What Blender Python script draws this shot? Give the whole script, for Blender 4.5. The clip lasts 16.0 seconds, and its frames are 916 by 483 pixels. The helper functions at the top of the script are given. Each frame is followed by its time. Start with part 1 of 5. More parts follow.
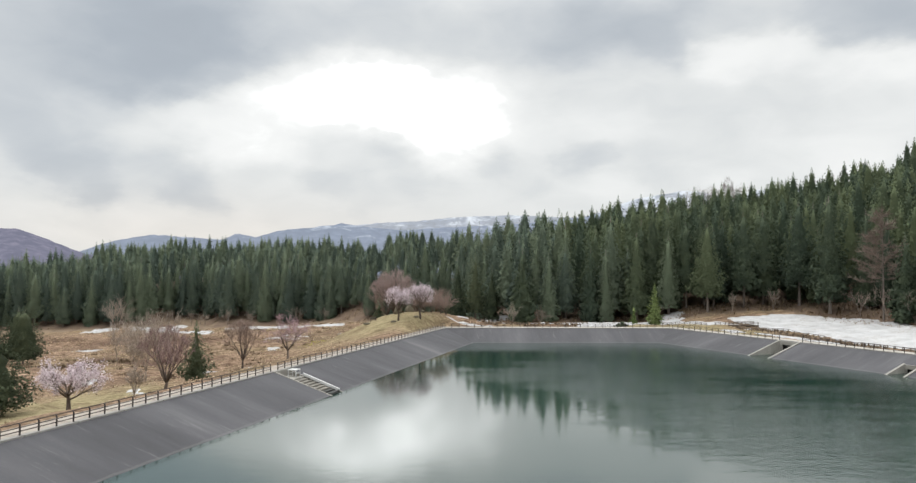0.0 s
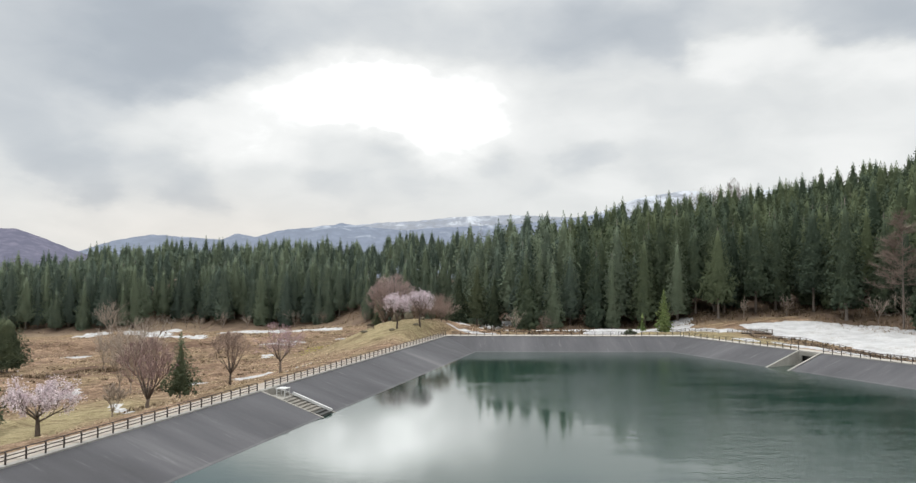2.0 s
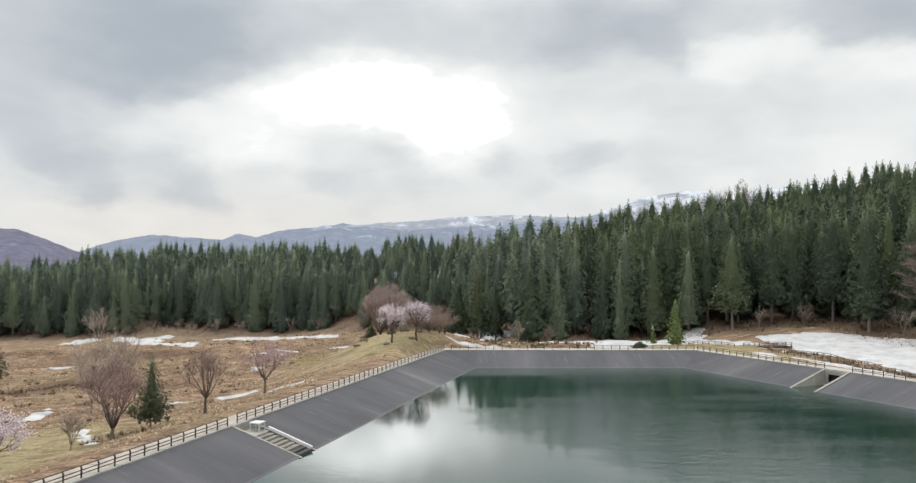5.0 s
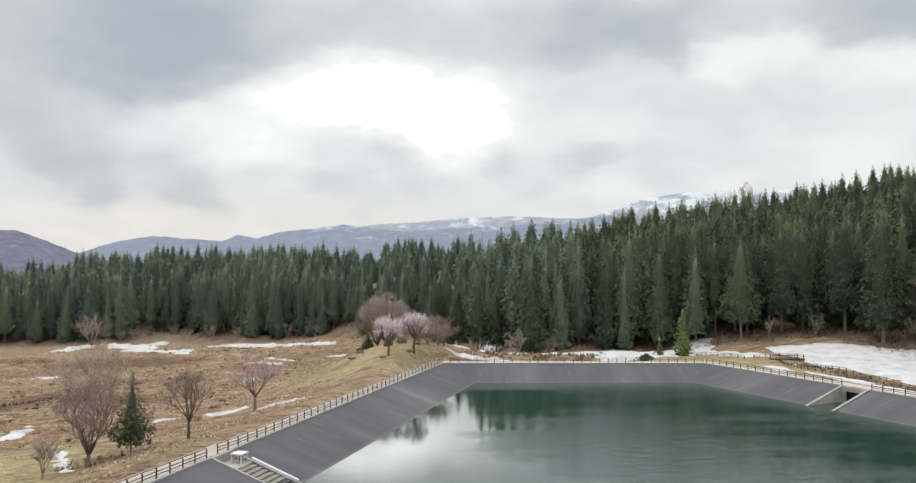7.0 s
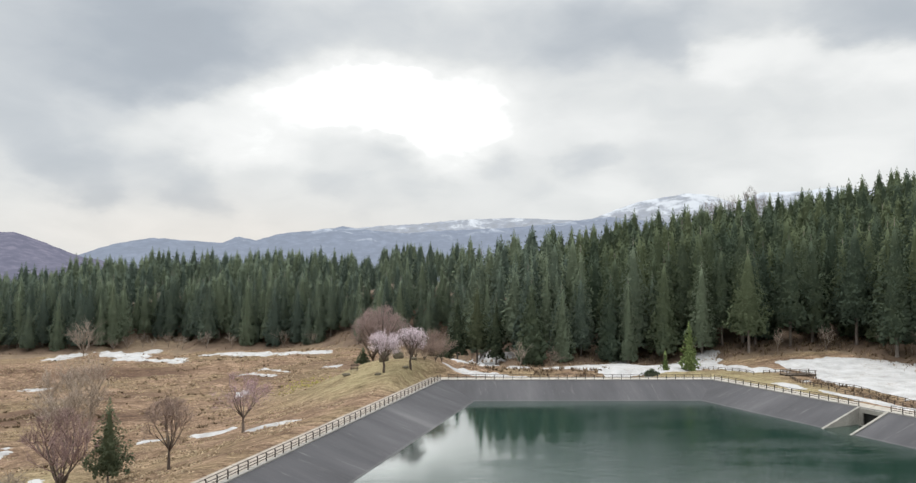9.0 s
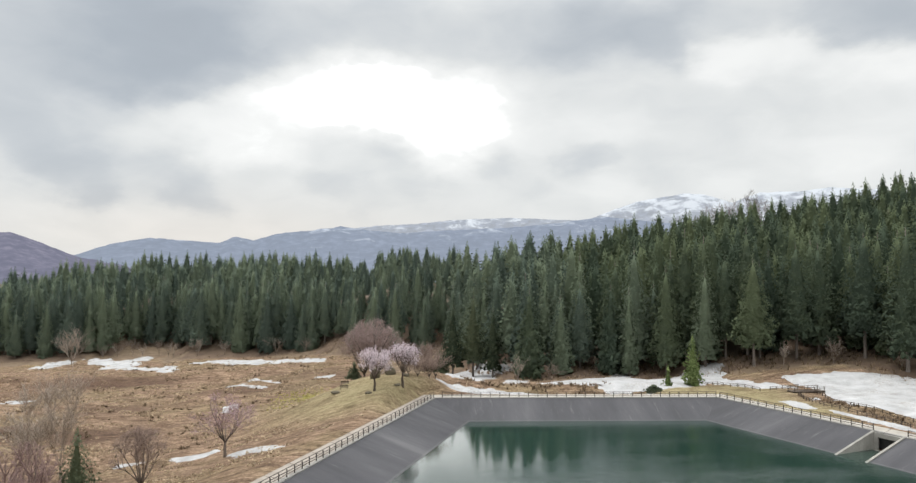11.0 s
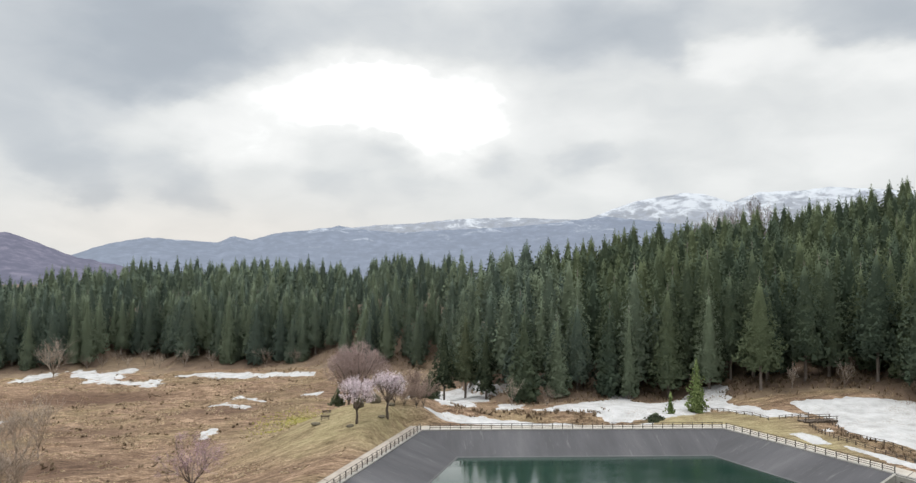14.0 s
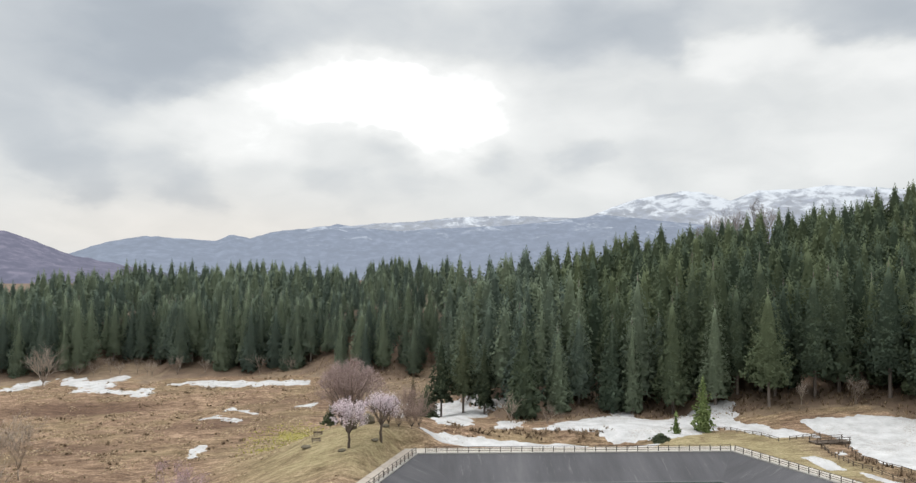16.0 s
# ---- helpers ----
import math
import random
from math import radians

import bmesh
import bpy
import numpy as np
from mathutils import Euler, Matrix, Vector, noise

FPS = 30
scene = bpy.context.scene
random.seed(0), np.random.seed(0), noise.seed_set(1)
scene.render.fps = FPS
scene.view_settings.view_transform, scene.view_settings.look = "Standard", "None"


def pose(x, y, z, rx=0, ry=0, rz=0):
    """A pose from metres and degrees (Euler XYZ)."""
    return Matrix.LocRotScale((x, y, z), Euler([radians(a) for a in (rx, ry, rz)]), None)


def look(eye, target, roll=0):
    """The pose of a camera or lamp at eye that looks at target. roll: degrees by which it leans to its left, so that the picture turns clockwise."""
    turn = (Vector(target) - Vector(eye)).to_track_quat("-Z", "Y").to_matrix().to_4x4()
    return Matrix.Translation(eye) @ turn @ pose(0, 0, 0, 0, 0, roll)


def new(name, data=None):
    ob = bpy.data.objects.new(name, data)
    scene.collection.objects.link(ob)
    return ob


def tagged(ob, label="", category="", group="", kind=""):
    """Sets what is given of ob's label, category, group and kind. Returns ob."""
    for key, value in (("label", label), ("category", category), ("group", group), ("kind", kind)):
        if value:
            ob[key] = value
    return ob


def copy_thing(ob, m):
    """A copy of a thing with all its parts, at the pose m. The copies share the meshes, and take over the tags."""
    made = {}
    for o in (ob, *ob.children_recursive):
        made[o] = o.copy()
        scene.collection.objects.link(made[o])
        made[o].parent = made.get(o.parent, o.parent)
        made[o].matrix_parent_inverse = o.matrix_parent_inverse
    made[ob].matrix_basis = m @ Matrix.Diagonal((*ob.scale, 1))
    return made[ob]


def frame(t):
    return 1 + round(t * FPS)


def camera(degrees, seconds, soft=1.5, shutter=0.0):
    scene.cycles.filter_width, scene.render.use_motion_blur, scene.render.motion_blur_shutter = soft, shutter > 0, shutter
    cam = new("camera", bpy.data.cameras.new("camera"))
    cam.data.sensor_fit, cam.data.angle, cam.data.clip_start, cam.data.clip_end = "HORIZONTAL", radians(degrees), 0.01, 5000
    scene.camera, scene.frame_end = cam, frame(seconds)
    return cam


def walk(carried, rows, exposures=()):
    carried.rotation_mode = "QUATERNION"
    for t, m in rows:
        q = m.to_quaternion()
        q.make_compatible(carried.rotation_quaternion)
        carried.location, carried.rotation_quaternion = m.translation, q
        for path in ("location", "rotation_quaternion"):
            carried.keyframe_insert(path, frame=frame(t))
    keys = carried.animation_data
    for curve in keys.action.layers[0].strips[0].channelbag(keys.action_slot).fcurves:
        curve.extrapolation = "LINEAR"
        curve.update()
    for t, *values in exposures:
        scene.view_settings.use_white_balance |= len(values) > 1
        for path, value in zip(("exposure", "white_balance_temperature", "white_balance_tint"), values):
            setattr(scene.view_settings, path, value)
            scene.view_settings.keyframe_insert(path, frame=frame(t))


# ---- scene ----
cam = camera(65.5, 16.0, soft=1.4)

PATH = [
    (0, (-10.450, -36.796, 14.863), (-5.309, 62.986, 18.992), 0.37),
    (0.5, (-10.491, -34.724, 15.252), (-5.338, 65.058, 19.379), 0.37),
    (1, (-10.508, -32.681, 15.644), (-5.333, 67.099, 19.776), 0.37),
    (1.5, (-10.464, -30.688, 16.008), (-5.311, 69.095, 20.113), 0.37),
    (2, (-10.363, -28.737, 16.333), (-5.233, 71.048, 20.417), 0.37),
    (2.5, (-10.206, -26.789, 16.658), (-5.143, 73.001, 20.691), 0.37),
    (3, (-10.012, -24.843, 16.997), (-4.991, 74.948, 21.051), 0.37),
    (3.5, (-9.801, -22.927, 17.378), (-4.815, 76.866, 21.440), 0.37),
    (4, (-9.595, -21.123, 17.790), (-4.588, 78.671, 21.810), 0.37),
    (6.5, (-8.775, -13.062, 20.137), (-3.969, 86.736, 24.301), 0.37),
    (7, (-8.624, -11.507, 20.672), (-3.803, 88.289, 24.861), 0.37),
    (7.5, (-8.498, -9.978, 21.255), (-3.645, 89.816, 25.466), 0.37),
    (8, (-8.357, -8.475, 21.871), (-3.484, 91.315, 26.146), 0.37),
    (8.5, (-8.195, -6.949, 22.517), (-3.323, 92.838, 26.853), 0.37),
    (9, (-8.002, -5.416, 23.188), (-3.163, 94.371, 27.570), 0.37),
    (11.5, (-6.580, 2.581, 26.810), (-1.453, 102.356, 31.124), 0.37),
    (12, (-6.207, 4.192, 27.565), (-1.094, 103.966, 31.908), 0.37),
    (12.5, (-5.667, 5.716, 28.308), (-0.494, 105.490, 32.602), 0.37),
    (13, (-5.145, 7.211, 29.078), (0.042, 106.987, 33.305), 0.37),
    (13.5, (-4.734, 8.710, 29.919), (0.477, 108.487, 34.078), 0.37),
    (14, (-4.450, 10.212, 30.843), (0.793, 109.988, 34.998), 0.37),
    (14.5, (-4.260, 11.707, 31.755), (1.001, 111.486, 35.799), 0.37),
    (15, (-4.125, 13.190, 32.650), (1.169, 112.973, 36.575), 0.37),
    (15.5, (-3.986, 14.687, 33.499), (1.334, 114.468, 37.423), 0.37),
    (16, (-3.773, 16.219, 34.253), (1.614, 115.999, 38.104), 0.37),
]
walk(cam, [(t, look(eye, target, roll)) for t, eye, target, roll in PATH])

# ---- light -------------------------------------------------------------------
AHEAD = 3.0          # heading of the walk, degrees east of the y axis


def nodes_of(tree):
    tree.nodes.clear()
    return tree.nodes, tree.links


def calc(tree, op, a, b=None, c=None):
    """A math node; a, b and c are numbers or sockets."""
    n = tree.nodes.new("ShaderNodeMath")
    n.operation = op
    for i, v in enumerate((a, b, c)):
        if v is None:
            continue
        if isinstance(v, (int, float)):
            n.inputs[i].default_value = v
        else:
            tree.links.new(v, n.inputs[i])
    return n.outputs[0]


def ramp(tree, fac, stops, interpolation="LINEAR"):
    n = tree.nodes.new("ShaderNodeValToRGB")
    n.color_ramp.interpolation = interpolation
    el = n.color_ramp.elements
    while len(el) < len(stops):
        el.new(0.5)
    for e, (p, c) in zip(el, stops):
        e.position, e.color = p, (*c, 1)
    tree.links.new(fac, n.inputs[0])
    return n.outputs[0]


def noise_tex(tree, vector, scale, detail=4.0, rough=0.55, distortion=0.0):
    n = tree.nodes.new("ShaderNodeTexNoise")
    n.inputs["Scale"].default_value, n.inputs["Detail"].default_value = scale, detail
    n.inputs["Roughness"].default_value, n.inputs["Distortion"].default_value = rough, distortion
    if vector is not None:
        tree.links.new(vector, n.inputs["Vector"])
    return n.outputs[0]


def stretch(tree, vector, scale, turn=(0, 0, 0)):
    n = tree.nodes.new("ShaderNodeMapping")
    n.inputs["Scale"].default_value = scale
    n.inputs["Rotation"].default_value = turn
    tree.links.new(vector, n.inputs["Vector"])
    return n.outputs[0]


def overcast_world():
    """A broken overcast sky: bright gaps and grey banks of cloud, brighter overhead."""
    world = bpy.data.worlds.new("overcast_sky")
    world.use_nodes = True
    t = world.node_tree
    N, K = nodes_of(t)
    way = N.new("ShaderNodeTexCoord").outputs["Generated"]
    sep = N.new("ShaderNodeSeparateXYZ")
    K.new(way, sep.inputs[0])
    az = calc(t, "MULTIPLY", calc(t, "ARCTAN2", sep.outputs[0], sep.outputs[1]), 57.2958)
    el = calc(t, "MULTIPLY", calc(t, "ARCSINE", sep.outputs[2]), 57.2958)
    comb = N.new("ShaderNodeCombineXYZ")
    K.new(calc(t, "MULTIPLY", az, 0.06), comb.inputs[0])
    K.new(calc(t, "MULTIPLY", el, 0.10), comb.inputs[1])
    drift = noise_tex(t, comb.outputs[0], 2.6, 5, 0.52)
    lift = noise_tex(t, stretch(t, comb.outputs[0], (0.9, 1.1, 1), (0, 0, 0.5)), 2.8, 5, 0.52)
    billow = noise_tex(t, stretch(t, comb.outputs[0], (1.0, 1.25, 1), (0, 0, -0.15)), 3.4, 6, 0.52, 0.5)
    waz = calc(t, "ADD", az, calc(t, "MULTIPLY", calc(t, "SUBTRACT", drift, 0.5), 7.5))
    wel = calc(t, "ADD", el, calc(t, "MULTIPLY", calc(t, "SUBTRACT", lift, 0.5), 4.0))
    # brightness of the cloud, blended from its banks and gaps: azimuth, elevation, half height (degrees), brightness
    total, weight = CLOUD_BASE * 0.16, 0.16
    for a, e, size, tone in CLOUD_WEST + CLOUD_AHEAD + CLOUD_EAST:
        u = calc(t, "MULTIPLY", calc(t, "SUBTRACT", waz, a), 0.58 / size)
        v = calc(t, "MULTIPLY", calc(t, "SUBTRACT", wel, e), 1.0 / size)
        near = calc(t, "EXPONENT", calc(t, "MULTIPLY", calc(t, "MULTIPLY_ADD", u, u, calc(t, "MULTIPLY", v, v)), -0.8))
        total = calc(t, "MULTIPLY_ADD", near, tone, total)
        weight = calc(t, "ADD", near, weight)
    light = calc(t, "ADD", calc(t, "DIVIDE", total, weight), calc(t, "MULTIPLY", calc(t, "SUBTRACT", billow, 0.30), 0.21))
    tint = ramp(t, light, [(0.0, (0.355, 0.39, 0.435)), (0.35, (0.455, 0.50, 0.55)), (0.60, (0.61, 0.645, 0.675)), (0.80, (0.78, 0.80, 0.80)), (1.0, (0.94, 0.95, 0.94))])
    # overcast skies brighten towards the zenith
    glare = calc(t, "MULTIPLY_ADD", calc(t, "POWER", calc(t, "MAXIMUM", calc(t, "SUBTRACT", light, 1.0), 0.0), 2.0), 45.0, 1.0)
    up = calc(t, "MULTIPLY_ADD", calc(t, "SMOOTH_MIN", calc(t, "MAXIMUM", calc(t, "SUBTRACT", el, 20.0), 0.0), 50.0, 8.0), ZENITH_GAIN, 1.0)
    cloud = N.new("ShaderNodeBackground")
    # creamy light low under the cloud to one side
    u = calc(t, "DIVIDE", calc(t, "ADD", az, 16.0), 20.0)
    v = calc(t, "DIVIDE", calc(t, "SUBTRACT", el, 2.5), 3.2)
    low = calc(t, "EXPONENT", calc(t, "MULTIPLY", calc(t, "ADD", calc(t, "MULTIPLY", u, u), calc(t, "MULTIPLY", v, v)), -1.0))
    cream = N.new("ShaderNodeMix")
    cream.data_type = "RGBA"
    cream.blend_type = "MULTIPLY"
    K.new(low, cream.inputs["Factor"])
    K.new(tint, cream.inputs["A"])
    cream.inputs["B"].default_value = (1.03, 0.975, 0.93, 1)
    K.new(cream.outputs["Result"], cloud.inputs[0])
    K.new(calc(t, "MULTIPLY", up, glare), cloud.inputs[1])
    sky = N.new("ShaderNodeTexSky")
    sky.sky_type, sky.sun_disc = "NISHITA", False
    sky.sun_elevation, sky.sun_rotation = radians(SUN_EL), radians(SUN_AZ)
    clear = N.new("ShaderNodeBackground")
    clear.inputs[1].default_value = 0.08
    K.new(sky.outputs[0], clear.inputs[0])
    mix = N.new("ShaderNodeMixShader")
    mix.inputs[0].default_value = 0.04
    K.new(cloud.outputs[0], mix.inputs[1])
    K.new(clear.outputs[0], mix.inputs[2])
    K.new(mix.outputs[0], N.new("ShaderNodeOutputWorld").inputs[0])
    scene.world = world


SUN_EL, SUN_AZ = 62.0, -50.0
ZENITH_GAIN = 0.040
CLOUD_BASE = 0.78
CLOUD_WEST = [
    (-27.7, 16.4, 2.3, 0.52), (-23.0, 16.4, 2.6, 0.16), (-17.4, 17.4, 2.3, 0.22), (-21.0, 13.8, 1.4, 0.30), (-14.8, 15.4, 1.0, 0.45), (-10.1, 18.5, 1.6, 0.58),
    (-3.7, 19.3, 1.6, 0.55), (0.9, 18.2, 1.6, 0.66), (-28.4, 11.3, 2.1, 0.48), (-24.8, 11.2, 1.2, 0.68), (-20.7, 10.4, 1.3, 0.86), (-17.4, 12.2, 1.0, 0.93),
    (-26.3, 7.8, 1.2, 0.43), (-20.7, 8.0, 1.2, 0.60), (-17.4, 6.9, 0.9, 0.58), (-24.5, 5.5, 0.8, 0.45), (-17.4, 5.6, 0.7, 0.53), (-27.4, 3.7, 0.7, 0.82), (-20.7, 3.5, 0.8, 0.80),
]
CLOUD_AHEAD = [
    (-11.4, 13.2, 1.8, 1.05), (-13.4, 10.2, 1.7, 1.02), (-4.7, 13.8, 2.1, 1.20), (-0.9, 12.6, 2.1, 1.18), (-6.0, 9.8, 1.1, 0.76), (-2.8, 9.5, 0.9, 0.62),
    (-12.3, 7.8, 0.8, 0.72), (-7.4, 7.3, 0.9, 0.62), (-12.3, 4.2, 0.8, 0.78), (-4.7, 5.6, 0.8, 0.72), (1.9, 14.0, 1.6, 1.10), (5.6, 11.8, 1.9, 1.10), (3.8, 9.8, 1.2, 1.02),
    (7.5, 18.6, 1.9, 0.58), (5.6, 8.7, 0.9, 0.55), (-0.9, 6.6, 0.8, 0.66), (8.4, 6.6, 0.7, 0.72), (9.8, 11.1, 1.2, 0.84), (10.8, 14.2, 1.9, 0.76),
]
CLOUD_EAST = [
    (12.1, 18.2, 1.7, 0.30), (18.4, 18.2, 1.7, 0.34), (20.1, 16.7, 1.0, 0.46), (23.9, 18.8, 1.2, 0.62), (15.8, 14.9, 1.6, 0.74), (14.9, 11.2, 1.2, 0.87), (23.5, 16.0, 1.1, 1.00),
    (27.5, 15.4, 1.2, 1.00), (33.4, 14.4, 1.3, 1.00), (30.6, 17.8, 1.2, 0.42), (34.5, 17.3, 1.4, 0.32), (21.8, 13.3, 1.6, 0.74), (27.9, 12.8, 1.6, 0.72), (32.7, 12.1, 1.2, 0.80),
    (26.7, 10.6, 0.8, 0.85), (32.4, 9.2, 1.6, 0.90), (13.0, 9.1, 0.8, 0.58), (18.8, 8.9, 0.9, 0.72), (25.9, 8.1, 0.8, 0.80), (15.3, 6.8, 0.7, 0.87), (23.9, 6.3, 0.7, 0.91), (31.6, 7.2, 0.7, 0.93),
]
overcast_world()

sun = bpy.data.lights.new("sun", "SUN")
sun.energy, sun.angle, sun.color = 1.1, radians(35), (1.0, 0.96, 0.91)
sun_lamp = new("sun", sun)
sun_lamp.matrix_world = look((0, 0, 0), (-math.sin(radians(SUN_AZ)) * math.cos(radians(SUN_EL)), -math.cos(radians(SUN_AZ)) * math.cos(radians(SUN_EL)), -math.sin(radians(SUN_EL))))
scene.view_settings.exposure = 0.0


# ---- materials ---------------------------------------------------------------
def material(name, dark, light, scale=1.0, fine=8.0, rough=0.85, bump=0.3, bump_scale=None, metal=0.0, coords="Object", island=0.0, random_tint=0.0, spec=0.3, thin=0.0, squash=None, tone=0.0):
    """A plain surface with two scales of variation, optional tint by piece or by object, and fine relief."""
    m = bpy.data.materials.new(name)
    m.use_nodes = True
    t = m.node_tree
    N, K = nodes_of(t)
    at = N.new("ShaderNodeTexCoord").outputs[coords]
    if squash:
        at = stretch(t, at, squash)
    big, small = noise_tex(t, at, scale, 3), noise_tex(t, at, scale * fine, 5, 0.6)
    f = calc(t, "ADD", calc(t, "MULTIPLY", big, 0.6), calc(t, "MULTIPLY", small, 0.4))
    if island:
        g = N.new("ShaderNodeNewGeometry")
        f = calc(t, "MULTIPLY_ADD", calc(t, "SUBTRACT", g.outputs["Random Per Island"], 0.5), island, f)
    if random_tint:
        o = N.new("ShaderNodeObjectInfo")
        f = calc(t, "MULTIPLY_ADD", calc(t, "SUBTRACT", o.outputs["Random"], 0.5), random_tint, f)
    if tone:
        mark = N.new("ShaderNodeAttribute")
        mark.attribute_name = "tone"
        f = calc(t, "MULTIPLY_ADD", calc(t, "SUBTRACT", mark.outputs["Fac"], 0.5), tone, f)
    colour = ramp(t, f, [(0.28, dark), (0.72, light)])
    b = N.new("ShaderNodeBsdfPrincipled")
    K.new(colour, b.inputs["Base Color"])
    b.inputs["Roughness"].default_value, b.inputs["Metallic"].default_value = rough, metal
    b.inputs["Specular IOR Level"].default_value = spec
    if bump:
        n = N.new("ShaderNodeBump")
        n.inputs["Strength"].default_value, n.inputs["Distance"].default_value = bump, 0.05
        K.new(noise_tex(t, at, bump_scale or scale * fine * 2, 4), n.inputs["Height"])
        K.new(n.outputs[0], b.inputs["Normal"])
    surface = b.outputs[0]
    if thin:
        glow = N.new("ShaderNodeBsdfTranslucent")
        K.new(colour, glow.inputs[0])
        mix = N.new("ShaderNodeMixShader")
        mix.inputs[0].default_value = thin
        K.new(surface, mix.inputs[1])
        K.new(glow.outputs[0], mix.inputs[2])
        surface = mix.outputs[0]
    K.new(surface, N.new("ShaderNodeOutputMaterial").inputs[0])
    return m


def water_material():
    m = bpy.data.materials.new("reservoir_water")
    m.use_nodes = True
    t = m.node_tree
    N, K = nodes_of(t)
    at = N.new("ShaderNodeTexCoord").outputs["Object"]
    b = N.new("ShaderNodeBsdfPrincipled")
    depth = noise_tex(t, at, 0.02, 2)
    K.new(ramp(t, depth, [(0.3, (0.012, 0.034, 0.027)), (0.7, (0.020, 0.046, 0.037))]), b.inputs["Base Color"])
    b.inputs["IOR"].default_value = 2.2
    # gusts roughen streaks of the open water; the lee of the bank stays calm
    sep = N.new("ShaderNodeSeparateXYZ")
    K.new(at, sep.inputs[0])
    lee = N.new("ShaderNodeClamp")
    K.new(calc(t, "MULTIPLY", calc(t, "SUBTRACT", sep.outputs[0], 20.0), 0.012), lee.inputs[0])
    lee.inputs[1].default_value, lee.inputs[2].default_value = -0.34, 0.02
    far_side = N.new("ShaderNodeClamp")
    K.new(calc(t, "MULTIPLY", calc(t, "SUBTRACT", 58.0, calc(t, "ABSOLUTE", calc(t, "SUBTRACT", sep.outputs[1], 66.0))), 0.007), far_side.inputs[0])
    far_side.inputs[1].default_value, far_side.inputs[2].default_value = -0.20, 0.0
    broad = noise_tex(t, stretch(t, at, (0.016, 0.03, 1), (0, 0, 0.3)), 1.0, 4, 0.6)
    streaks = noise_tex(t, stretch(t, at, (0.035, 0.16, 1), (0, 0, -0.06)), 1.0, 5, 0.65, 0.4)
    wind = calc(t, "ADD", calc(t, "ADD", lee.outputs[0], far_side.outputs[0]), calc(t, "ADD", calc(t, "MULTIPLY", broad, 0.5), calc(t, "MULTIPLY", streaks, 0.5)))
    squall = calc(t, "ADD", calc(t, "POWER", calc(t, "MULTIPLY", calc(t, "SUBTRACT", sep.outputs[0], 14.0), 0.035), 2.0), calc(t, "POWER", calc(t, "MULTIPLY", calc(t, "SUBTRACT", sep.outputs[1], 84.0), 0.034), 2.0))
    wind = calc(t, "MULTIPLY_ADD", calc(t, "EXPONENT", calc(t, "MULTIPLY", squall, -1.0)), 0.20, wind)
    gusts = ramp(t, wind, [(0.42, (0.05, 0.05, 0.05)), (0.62, (1.0, 1.0, 1.0))])
    K.new(calc(t, "MULTIPLY_ADD", gusts, 0.03, 0.065), b.inputs["Roughness"])
    waves = calc(t, "ADD", calc(t, "MULTIPLY", noise_tex(t, stretch(t, at, (0.5, 1.0, 1), (0, 0, 0.15)), 0.9, 2, 0.5, 0.4), 0.55),
                 calc(t, "MULTIPLY", noise_tex(t, stretch(t, at, (0.7, 1.0, 1), (0, 0, -0.4)), 2.8, 3, 0.55), 0.45))
    n = N.new("ShaderNodeBump")
    n.inputs["Distance"].default_value = 0.11
    K.new(gusts, n.inputs["Strength"])
    K.new(waves, n.inputs["Height"])
    K.new(n.outputs[0], b.inputs["Normal"])
    K.new(b.outputs[0], N.new("ShaderNodeOutputMaterial").inputs[0])
    return m


